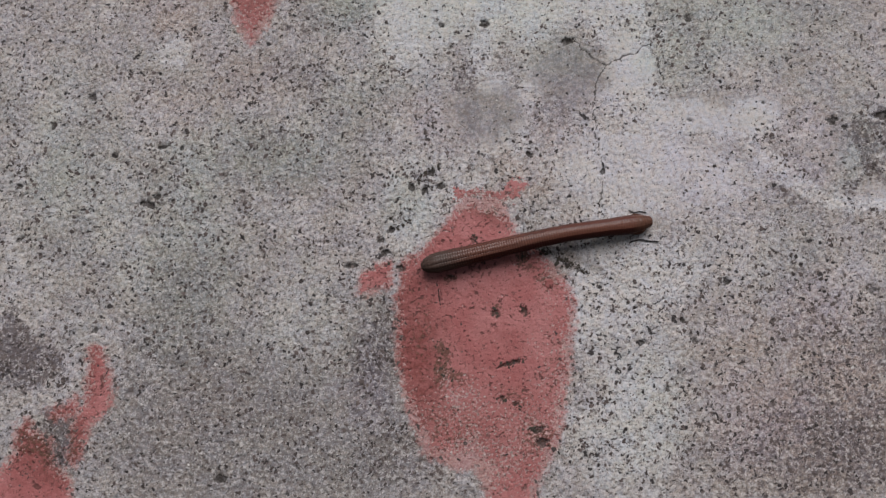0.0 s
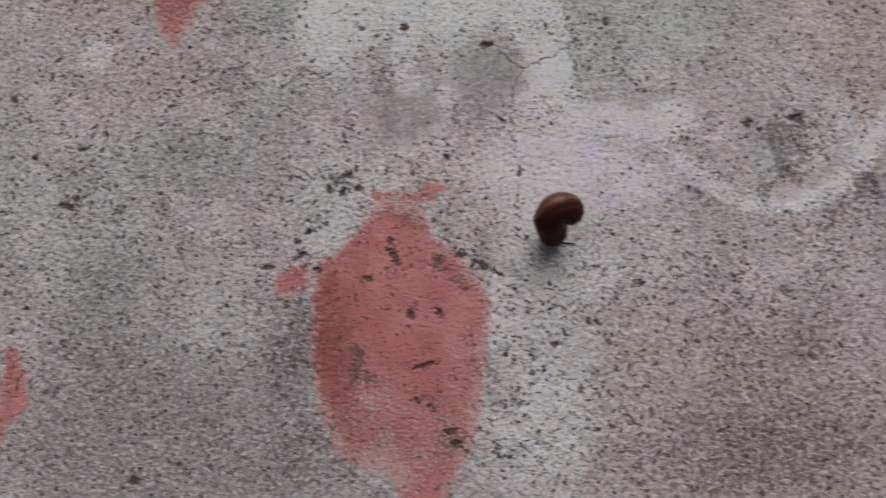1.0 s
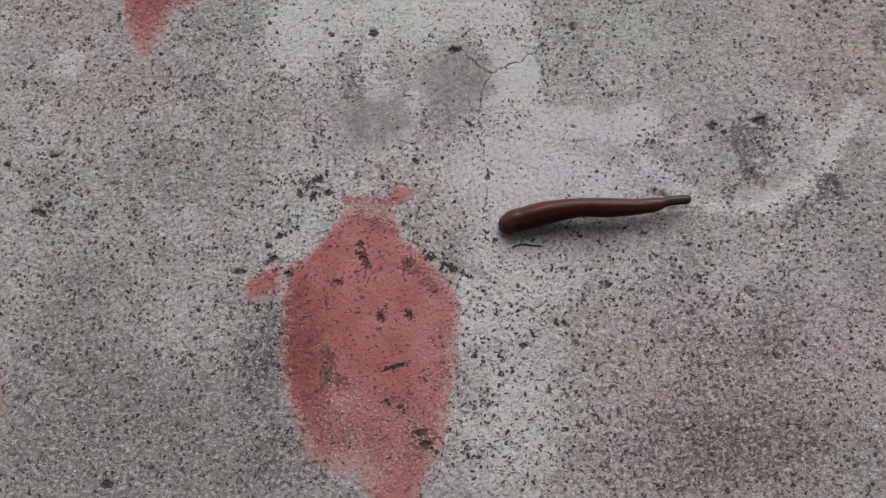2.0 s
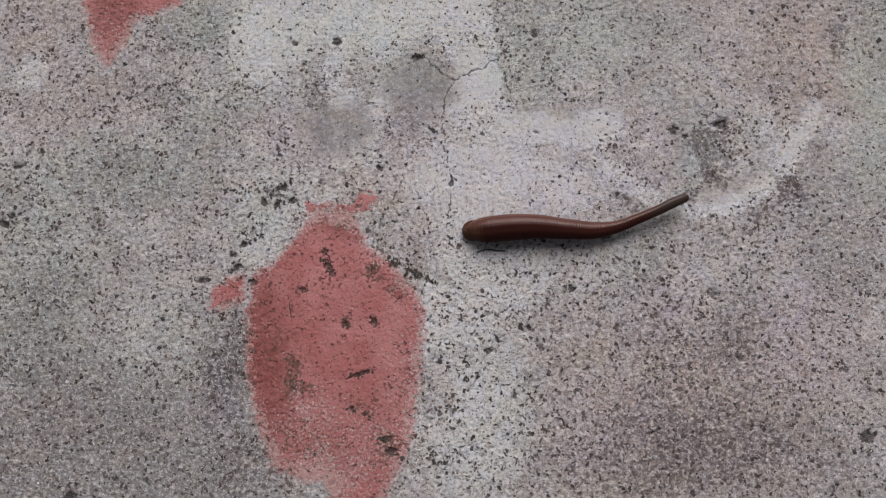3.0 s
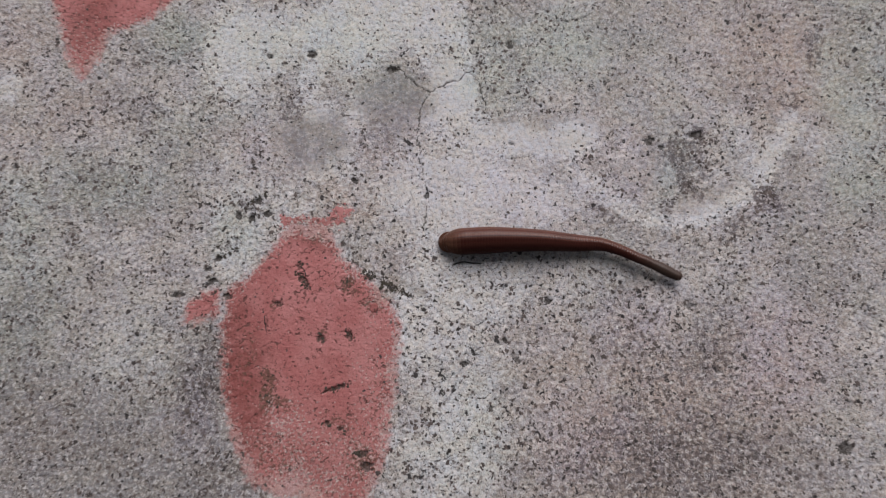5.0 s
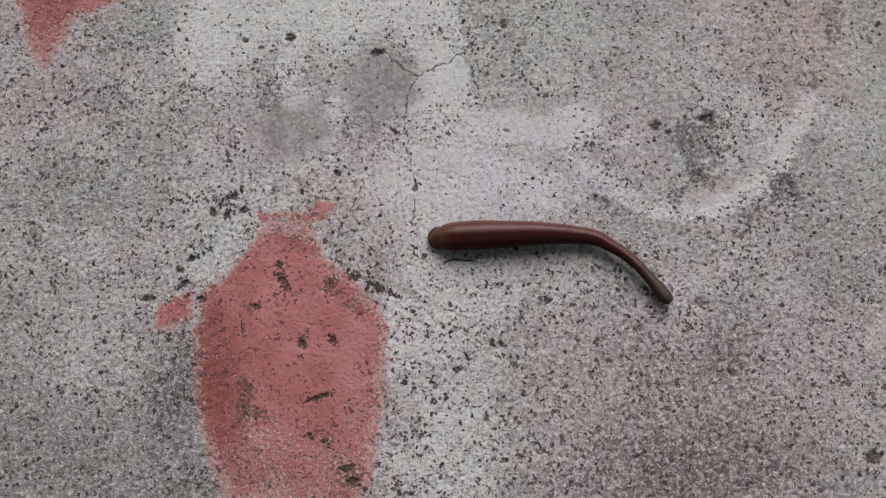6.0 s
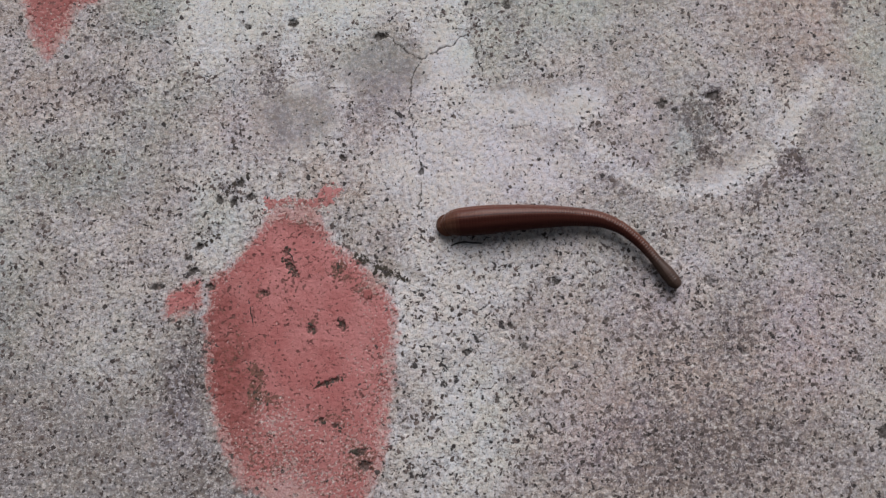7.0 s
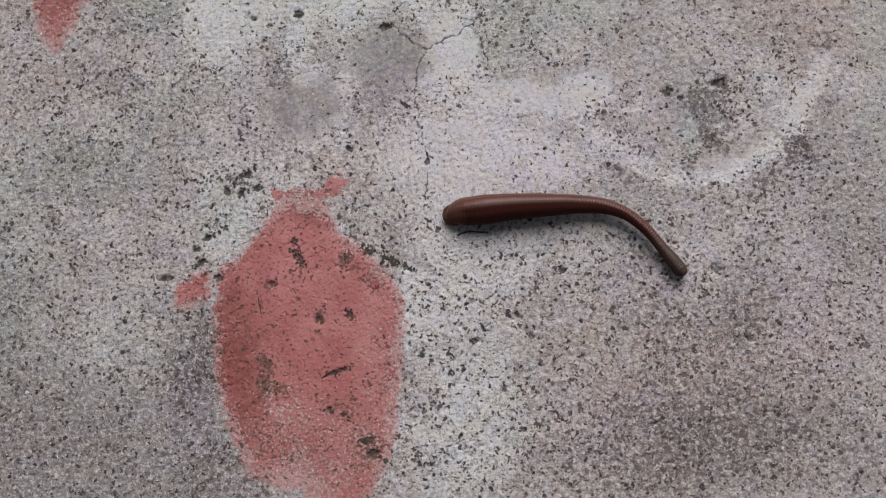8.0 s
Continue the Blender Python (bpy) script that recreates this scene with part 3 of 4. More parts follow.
def crack_depth(x, y):
    deep = np.zeros_like(x)
    for width, way in CRACKS:
        px, py = [p[0] for p in way], [p[1] for p in way]
        near = (x > min(px) - 4) & (x < max(px) + 4) & (y > min(py) - 4) & (y < max(py) + 4)
        if not near.any():
            continue
        nx, ny, best = x[near], y[near], deep[near]
        wx = nx + 2.2 * (fractal(nx, ny, 2.6, 51, 4) - 0.5)
        wy = ny + 2.2 * (fractal(nx, ny, 2.6, 61, 4) - 0.5)
        for (ax, ay), (bx, by) in zip(way, way[1:]):
            lx, ly = bx - ax, by - ay
            k = np.clip(((wx - ax) * lx + (wy - ay) * ly) / (lx * lx + ly * ly), 0, 1)
            d = np.hypot(wx - ax - k * lx, wy - ay - k * ly)
            best = np.maximum(best, np.clip(1.6 - d / max(width, 0.11), 0, 1) * min(0.9, width / 0.15))
        deep[near] = best
    return deep


ALL_PITS = PITS_MIDDLE + PITS_PAINT + PITS_RIGHT + PITS_LEFT


def pit_depth(x, y, pits):
    deep = np.zeros_like(x)
    for pit in pits:
        reach = 2.2 * max(pit[2], pit[3])
        near = (np.abs(x - pit[0]) < reach) & (np.abs(y - pit[1]) < reach)
        if near.any():
            nx, ny = x[near], y[near]
            d = oval(nx, ny, pit) + 1.76 * (fractal(nx, ny, 0.8, 31, 4) - 0.5)
            deep[near] = np.maximum(deep[near], pit[5] * np.clip((1.12 - d) / 0.45, 0, 1))
    return deep


def under_paint(x, y):
    """1 well inside the paint patches, where the film evens out the ground."""
    best = np.zeros(x.shape)
    for corners in PAINT_MAIN + PAINT_UPPER + PAINT_LOWER:
        best = np.maximum(best, np.clip(outline_depth(x, y, corners) / 3, 0, 1))
    return best


def ground_height(x, y):
    """Height of the concrete in millimetres."""
    fine = np.clip((160 - np.hypot(x, y)) / 20, 0, 1)
    h = 1.1 * (fractal(x, y, 60.0, 11, 2) - 0.5) + 0.5 * (fractal(x, y, 9.0, 12) - 0.5) * fine
    rough = (1 - 0.75 * stain(x, y, SMOOTH, 2.4, 0.3)) * (1 - 0.55 * under_paint(x, y))
    h = h + fine * rough * 0.24 * (fractal(x, y, 1.3, 13, 3) - 0.5)
    hole = np.clip(0.34 - fractal(x, y, 1.15, 14, 2), 0, 1)
    h = h - fine * rough * 1.7 * hole
    level = 1.1 * (float(fractal(np.array([0.0]), np.array([0.0]), 60.0, 11, 2)[0]) - 0.5)
    return h - level - 0.55 * pit_depth(x, y, ALL_PITS) - 0.2 * crack_depth(x, y)


def float_layer(me, name, values):
    me.attributes.new(name, "FLOAT", "POINT").data.foreach_set("value", np.asarray(values, np.float32).ravel())


def sheet(name, xs, ys, height, keep=None):
    """A mesh over the grid of xs and ys (millimetres), with quads where keep is true."""
    gx, gy = np.meshgrid(xs, ys)
    cols = len(xs)
    idx = np.arange(gx.size).reshape(gx.shape)
    quads = np.stack([idx[:-1, :-1], idx[:-1, 1:], idx[1:, 1:], idx[1:, :-1]], -1).reshape(-1, 4)
    co = np.stack([gx, gy, height], -1).reshape(-1, 3) / 1000.0
    used = np.arange(len(co))
    if keep is not None:
        quads = quads[keep.ravel()]
        used = np.unique(quads)
        back = np.zeros(len(co), np.int64)
        back[used] = np.arange(len(used))
        quads, co = back[quads], co[used]
    me = bpy.data.meshes.new(name)
    me.vertices.add(len(co))
    me.vertices.foreach_set("co", co.astype(np.float32).ravel())
    me.loops.add(quads.size)
    me.loops.foreach_set("vertex_index", quads.astype(np.int32).ravel())
    me.polygons.add(len(quads))
    me.polygons.foreach_set("loop_start", np.arange(0, quads.size, 4, dtype=np.int32))
    me.polygons.foreach_set("use_smooth", np.ones(len(quads), bool))
    me.update(calc_edges=True)
    return me, used


# ---- materials ----
class Nodes:
    """Short hand for building a node material."""

    def __init__(self, name):
        self.mat = bpy.data.materials.new(name)
        self.mat.use_nodes = True
        self.tree = self.mat.node_tree
        self.shader = self.tree.nodes["Principled BSDF"]
        coords = self.add("ShaderNodeTexCoord")
        scale = self.add("ShaderNodeVectorMath", operation="SCALE")
        scale.inputs[3].default_value = 1000.0
        self.link(coords.outputs["Object"], scale.inputs[0])
        self.mm = scale.outputs[0]

    def add(self, kind, operation=""):
        node = self.tree.nodes.new(kind)
        if operation:
            node.operation = operation
        return node

    def link(self, a, b):
        self.tree.links.new(a, b)

    def put(self, value, socket):
        if isinstance(value, (int, float)):
            socket.default_value = value
        elif isinstance(value, tuple):
            socket.default_value = (*value, 1.0)[:4]
        else:
            self.link(value, socket)

    def noise(self, size, detail=3.0, rough=0.6, coords=None):
        n = self.add("ShaderNodeTexNoise")
        self.link(coords or self.mm, n.inputs["Vector"])
        n.inputs["Scale"].default_value = 1.0 / size
        n.inputs["Detail"].default_value = detail
        n.inputs["Roughness"].default_value = rough
        return n.outputs["Fac"]

    def cells(self, size, coords=None):
        n = self.add("ShaderNodeTexVoronoi")
        self.link(coords or self.mm, n.inputs["Vector"])
        n.inputs["Scale"].default_value = 1.0 / size
        return n.outputs["Distance"], n.outputs["Color"]

    def math(self, op, a, b=0.0, c=0.0):
        n = self.add("ShaderNodeMath", operation=op)
        for value, socket in zip((a, b, c), n.inputs):
            self.put(value, socket)
        return n.outputs[0]

    def steps(self, value, low, high, to_low=0.0, to_high=1.0):
        n = self.add("ShaderNodeMapRange")
        n.interpolation_type = "SMOOTHSTEP"
        for v, socket in zip((value, low, high, to_low, to_high), n.inputs):
            self.put(v, socket)
        return n.outputs[0]

    def mix(self, fac, a, b, blend="MIX"):
        n = self.add("ShaderNodeMix")
        n.data_type, n.blend_type = "RGBA", blend
        self.put(fac, n.inputs[0])
        self.put(a, n.inputs[6])
        self.put(b, n.inputs[7])
        return n.outputs[2]

    def layer(self, name):
        n = self.add("ShaderNodeAttribute")
        n.attribute_name = name
        return n.outputs["Fac"]

    def bump(self, height, millimetres, strength=1.0):
        n = self.add("ShaderNodeBump")
        n.inputs["Strength"].default_value = strength
        n.inputs["Distance"].default_value = millimetres / 1000.0
        self.link(height, n.inputs["Height"])
        self.link(n.outputs[0], self.shader.inputs["Normal"])

    def finish(self, colour, roughness, specular=0.5):
        self.put(colour, self.shader.inputs["Base Color"])
        self.put(roughness, self.shader.inputs["Roughness"])
        self.put(specular, self.shader.inputs["Specular IOR Level"])
        return self.mat


def grit(n, wanted):
    """Dark ragged specks of sand and pores in three sizes; wanted says how many, 0 to 1. Returns the specks and a grain value."""
    total = None
    for size, few, strong in ((1.8, 0.70, 1.0), (1.0, 0.692, 0.95), (0.5, 0.697, 0.8)):
        limit = n.math("MULTIPLY_ADD", wanted, -0.068, few)
        speck = n.math("MULTIPLY", n.steps(n.noise(size, 2.5, 0.55), limit, n.math("ADD", limit, 0.045)), strong)
        total = speck if total is None else n.math("MAXIMUM", total, speck)
    return total, n.math("MULTIPLY_ADD", n.noise(0.34, 2.0, 0.7), 0.52, n.math("MULTIPLY", n.noise(0.95, 2.0, 0.6), 0.48))


def concrete_material():
    n = Nodes("weathered_concrete")
    pale, smooth, grey, dark, warm, pit, soil = (n.layer(k) for k in ("pale", "smooth", "grey", "dark", "warm", "pit", "soil"))
    cloud = n.noise(16.0, 5.0, 0.65)
    patch = n.noise(3.2, 5.0, 0.7)
    base = n.mix(n.steps(cloud, 0.36, 0.64), (0.372, 0.346, 0.335), (0.503, 0.473, 0.464))
    base = n.mix(n.steps(patch, 0.46, 0.64, 0.0, 0.45), base, (0.28, 0.262, 0.25))
    base = n.mix(n.steps(n.noise(9.0, 4.0), 0.5, 0.68, 0.0, 0.4), base, (0.36, 0.343, 0.318))
    base = n.mix(n.steps(n.noise(4.5, 3.0), 0.55, 0.7, 0.0, 0.25), base, (0.43, 0.39, 0.42))
    base = n.mix(n.steps(n.noise(21.0, 4.0, 0.6), 0.48, 0.62, 0.0, 0.32), base, (0.39, 0.405, 0.378))
    base = n.mix(n.steps(n.noise(1.7, 3.0, 0.7), 0.52, 0.62, 0.0, 0.5), base, (0.222, 0.212, 0.207))
    base = n.mix(n.math("MULTIPLY", warm, n.steps(patch, 0.3, 0.65, 0.3, 0.85)), base, (0.385, 0.29, 0.25))
    base = n.mix(n.math("MULTIPLY", n.math("MULTIPLY", warm, 0.75), n.steps(n.noise(2.4, 4.0, 0.7), 0.53, 0.64)), base, (0.15, 0.108, 0.092))
    edge = n.steps(n.math("ADD", pale, n.math("MULTIPLY_ADD", patch, 1.0, n.math("MULTIPLY_ADD", n.noise(1.1, 4.0, 0.7), 1.3, -1.15))), 0.2, 0.8)
    base = n.mix(n.math("MULTIPLY", edge, 0.75), base, (0.62, 0.615, 0.61))
    base = n.mix(n.math("MULTIPLY", grey, n.steps(patch, 0.35, 0.6, 0.5, 0.9)), base, (0.205, 0.194, 0.187))
    blot = n.steps(n.math("ADD", dark, n.math("MULTIPLY_ADD", n.noise(1.3, 4.0, 0.75), 2.6, -1.3)), 0.35, 0.8)
    base = n.mix(n.math("MULTIPLY", blot, 0.8), base, (0.098, 0.080, 0.086))
    base = n.mix(n.math("MULTIPLY", n.layer("green"), n.steps(cloud, 0.3, 0.6, 0.6, 0.95)), base, n.mix(0.75, base, (0.83, 1.0, 0.92), "MULTIPLY"))
    base = n.mix(n.layer("lilac"), base, n.mix(0.6, base, (0.98, 0.93, 1.08), "MULTIPLY"))
    # faint warm and cool tints of the cement
    tint = n.mix(n.steps(n.noise(5.5, 3.0, 0.6), 0.40, 0.60), (1.03, 1.0, 0.95), (0.985, 0.99, 1.05))
    base = n.mix(0.7, base, tint, "MULTIPLY")
    tint = n.mix(n.steps(n.noise(0.9, 2.0, 0.6), 0.42, 0.58), (1.05, 0.99, 0.95), (0.96, 1.0, 1.05))
    base = n.mix(0.6, base, tint, "MULTIPLY")
    # sand: lighter and darker grains
    wanted = n.math("MULTIPLY", n.math("MULTIPLY_ADD", smooth, -0.6, 1.0), n.steps(n.noise(7.0, 4.0), 0.3, 0.7, 0.35, 1.1))
    specks, grain = grit(n, wanted)
    rough = n.math("MULTIPLY_ADD", smooth, -0.45, 1.0)
    base = n.mix(n.math("MULTIPLY", rough, n.steps(grain, 0.52, 0.60, 0.0, 0.48)), base, (0.74, 0.71, 0.70))
    base = n.mix(n.steps(n.noise(1.0, 3.0), 0.56, 0.7, 0.0, 0.4), base, (0.56, 0.47, 0.40))
    base = n.mix(n.math("MULTIPLY", rough, n.steps(grain, 0.478, 0.40, 0.0, 0.62)), base, (0.115, 0.088, 0.08))
    base = n.mix(n.math("MULTIPLY", specks, 0.95), base, (0.04, 0.034, 0.034))
    pinkish = n.steps(n.math("ADD", n.layer("residue"), n.math("MULTIPLY_ADD", n.noise(0.8, 4.0, 0.7), 1.6, -0.8)), 0.3, 1.0)
    base = n.mix(n.math("MULTIPLY", pinkish, 0.6), base, (0.46, 0.20, 0.18))
    base = n.mix(n.math("MULTIPLY", n.steps(pit, 0.15, 0.6), n.steps(grain, 0.4, 0.58, 0.97, 0.75)), base, (0.045, 0.038, 0.034))
    base = n.mix(n.math("MULTIPLY", soil, 0.4), base, (0.085, 0.065, 0.045))
    height = n.math("SUBTRACT", n.math("MULTIPLY", grain, 0.9), specks)
    height = n.math("MULTIPLY_ADD", n.noise(0.8, 2.0, 0.5), 0.9, height)
    n.bump(n.math("MULTIPLY", height, n.math("MULTIPLY_ADD", smooth, -0.5, 1.0)), 0.34, 0.95)
    return n.finish(base, n.math("MULTIPLY_ADD", grain, 0.15, 0.78), 0.3)


def grain_material(name, low, high):
    """Loose and bedded sand grains, each of its own tone."""
    n = Nodes(name)
    shape = n.add("ShaderNodeNewGeometry")
    base = n.mix(shape.outputs["Random Per Island"], low, high)
    base = n.mix(n.steps(n.noise(0.35, 3.0), 0.45, 0.75, 0.0, 0.4), base, tuple(min(0.8, 1.5 * v) for v in high))
    return n.finish(base, 0.75, 0.4)


def paint_material():
    n = Nodes("worn_red_paint")
    thin = n.layer("thin")
    tone = n.noise(8.0, 4.0)
    base = n.mix(n.steps(tone, 0.35, 0.65), (0.385, 0.131, 0.126), (0.455, 0.184, 0.178))
    fine = n.noise(0.45, 3.0, 0.7)
    base = n.mix(n.steps(fine, 0.52, 0.72, 0.0, 0.45), base, (0.55, 0.25, 0.235))
    base = n.mix(n.steps(n.noise(2.5, 4.0, 0.7), 0.55, 0.75, 0.0, 0.5), base, (0.27, 0.075, 0.06))
    base = n.mix(n.math("MULTIPLY", n.layer("dirt"), n.steps(n.noise(1.4, 4.0, 0.7), 0.3, 0.65, 0.4, 0.9)), base, (0.19, 0.05, 0.042))
    specks, grain = grit(n, n.math("MULTIPLY_ADD", n.noise(5.0, 3.0), 1.6, 0.1))
    base = n.mix(n.math("MULTIPLY", specks, 0.8), base, (0.10, 0.04, 0.035))
    bared = n.steps(n.math("MULTIPLY_ADD", thin, 0.26, n.noise(0.75, 3.0, 0.65)), 0.68, 0.73)
    base = n.mix(n.math("MULTIPLY", thin, 0.22), base, (0.50, 0.30, 0.28))
    base = n.mix(n.math("MULTIPLY", bared, 0.85), base, n.mix(n.steps(fine, 0.4, 0.6), (0.27, 0.225, 0.20), (0.55, 0.47, 0.44)))
    crust = n.steps(n.math("ADD", n.layer("crust"), n.math("MULTIPLY_ADD", n.noise(0.8, 4.0, 0.75), 4.0, -2.0)), 0.45, 0.85)
    base = n.mix(n.math("MULTIPLY", crust, 0.8), base, n.mix(n.noise(0.5, 3.0), (0.045, 0.026, 0.018), (0.16, 0.085, 0.055)))
    base = n.mix(n.steps(n.noise(1.05, 4.0, 0.8), 0.585, 0.63, 0.0, 0.8), base, (0.115, 0.052, 0.042))
    base = n.mix(n.math("MULTIPLY", n.steps(n.layer("pit"), 0.2, 0.6), n.steps(fine, 0.42, 0.6, 0.95, 0.5)), base, (0.06, 0.036, 0.028))
    n.bump(n.math("SUBTRACT", n.math("MULTIPLY_ADD", n.noise(0.8, 3.0, 0.6), 0.9, n.math("MULTIPLY", grain, 0.6)), specks), 0.22, 0.8)
    return n.finish(base, 0.65, 0.3)


def skin_material():
    """Leech skin: dark red-brown with lengthwise stripes and a painted shaded side, greyer at the head end."""
    n = Nodes("wet_leech_skin")
    head, lit_flank = n.layer("head"), n.layer("lit_flank")
    mottled = n.noise(0.6, 3.0)

    def band(at, wide):
        return n.steps(n.math("ABSOLUTE", n.math("SUBTRACT", lit_flank, at)), wide * 0.5, wide, 1.0, 0.0)

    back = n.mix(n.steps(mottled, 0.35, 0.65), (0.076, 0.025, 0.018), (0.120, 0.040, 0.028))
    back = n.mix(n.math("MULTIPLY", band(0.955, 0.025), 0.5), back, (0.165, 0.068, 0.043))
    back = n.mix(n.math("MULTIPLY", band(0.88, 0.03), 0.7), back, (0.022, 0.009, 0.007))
    # painted shade: the side turned from the sun goes near black
    back = n.mix(n.math("MULTIPLY", n.steps(lit_flank, 0.90, 0.74), 0.95), back, (0.038, 0.0125, 0.0100))
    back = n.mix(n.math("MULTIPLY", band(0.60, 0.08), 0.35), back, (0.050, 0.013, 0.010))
    drawn = n.add("ShaderNodeVectorMath", operation="MULTIPLY")
    n.link(n.mm, drawn.inputs[0])
    drawn.inputs[1].default_value = (0.06, 1.0, 1.0)
    streak = n.noise(0.42, 3.0, 0.65, drawn.outputs[0])
    back = n.mix(n.steps(streak, 0.5, 0.62, 0.0, 0.5), back, (0.034, 0.0115, 0.0085))
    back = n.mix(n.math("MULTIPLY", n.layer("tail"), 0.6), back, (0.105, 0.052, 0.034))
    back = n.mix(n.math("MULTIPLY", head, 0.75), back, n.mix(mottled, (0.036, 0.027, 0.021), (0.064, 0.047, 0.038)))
    # fine beads on the rings
    beads, _ = n.cells(0.3)
    n.bump(n.math("MULTIPLY_ADD", beads, -1.0, n.math("MULTIPLY", n.noise(0.25, 2.0), 0.5)), 0.04, 0.7)
    # gloss drops on the painted shade side as well
    gloss = n.math("MULTIPLY", n.steps(lit_flank, 0.80, 0.97, 0.08, 1.0), n.math("MULTIPLY_ADD", n.layer("thin"), 0.17, 0.3))
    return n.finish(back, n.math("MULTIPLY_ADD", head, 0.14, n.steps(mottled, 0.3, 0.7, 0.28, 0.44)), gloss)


def plain_material(name, colour, roughness):
    n = Nodes(name)
    tone = n.noise(0.3, 3.0)
    return n.finish(n.mix(tone, colour, tuple(v * 1.6 for v in colour)), roughness)


CONCRETE, PAINT, SKIN = concrete_material(), paint_material(), skin_material()
FIBRE = plain_material("black_fibre", (0.012, 0.011, 0.010), 0.5)
DARK_SAND = grain_material("dark_sand", (0.026, 0.022, 0.022), (0.14, 0.110, 0.10))
LIGHT_SAND = grain_material("light_sand", (0.40, 0.38, 0.355), (0.60, 0.58, 0.555))
CRUMB = plain_material("dark_soil_crumb", (0.042, 0.035, 0.027), 0.9)


# ---- the ground: one sheet, fine where the camera passes, coarser out to the horizon ----
def axis(low, high, step):
    """Even steps from low to high, then ever longer ones to 80 metres on both sides."""
    out, at, far = [], 0.0, step
    while at < 80000:
        far *= 1.22
        at += far
        out.append(at)
    core = np.arange(low, high + step / 2, step)
    return np.concatenate([low - np.array(out)[::-1], core, core[-1] + np.array(out)])


def build_ground():
    xs, ys = axis(-150, 105, 0.26), axis(-66, 66, 0.26)
    gx, gy = np.meshgrid(xs, ys)
    me, _ = sheet("ground", xs, ys, ground_height(gx, gy))
    near = np.clip((200 - np.hypot(gx, gy)) / 40, 0, 1)
    skim = np.clip(0.5 + (outline_depth(gx, gy, SLAB) + 1.6 * (fractal(gx, gy, 2.0, 7) - 0.5)) / 1.4, 0, 1)
    float_layer(me, "pale", np.maximum(stain(gx, gy, PALE + PALE_RIGHT, 2.4, 0.5, 5), 0.9 * skim) * near)
    float_layer(me, "green", stain(gx, gy, GREENISH, 4.0, 0.8, 25) * near)
    float_layer(me, "lilac", stain(gx, gy, LILAC, 4.0, 0.8, 27) * near)
    float_layer(me, "smooth", stain(gx, gy, SMOOTH, 2.4, 0.3, 3) * near)
    float_layer(me, "grey", stain(gx, gy, GREY, 1.8, 0.5, 9) * near)
    float_layer(me, "dark", np.maximum(stain(gx, gy, DARK, 1.6, 0.5, 15), stain(gx, gy, DARK_BROAD + DARK_LEFT, 3.0, 0.6, 15)) * near)
    float_layer(me, "warm", stain(gx, gy, WARM, 4.0, 0.9, 21) * near)
    float_layer(me, "pit", np.maximum(pit_depth(gx, gy, ALL_PITS), 0.8 * crack_depth(gx, gy)))
    cover = np.maximum(paint_cover(gx, gy, PAINT_MAIN, 71), np.maximum(np.maximum(paint_cover(gx, gy, PAINT_UPPER, 83), paint_cover(gx, gy, PAINT_ISLAND, 77)), paint_cover(gx, gy, PAINT_LOWER, 95)))
    float_layer(me, "residue", np.clip(1 + cover / 4.0, 0, 1) ** 2)
    float_layer(me, "soil", stain(gx, gy, [(-11.0, -7.0, 6.0, 1.2, -28)], 1.5, 0.5, 33) * 0.8)
    me.materials.append(CONCRETE)
    return tagged(new("ground", me), "weathered grey concrete with dark grit, pale smears and hairline cracks", "concrete ground", kind="structure")


def islands(keep):
    """Groups of touching cells, each a list of (row, column)."""
    left = set(map(tuple, np.argwhere(keep).tolist()))
    out = []
    while left:
        todo = [left.pop()]
        group = []
        while todo:
            r, c = todo.pop()
            group.append((r, c))
            for cell in ((r + 1, c), (r - 1, c), (r, c + 1), (r, c - 1)):
                if cell in left:
                    left.remove(cell)
                    todo.append(cell)
        out.append(sorted(group))
    return out


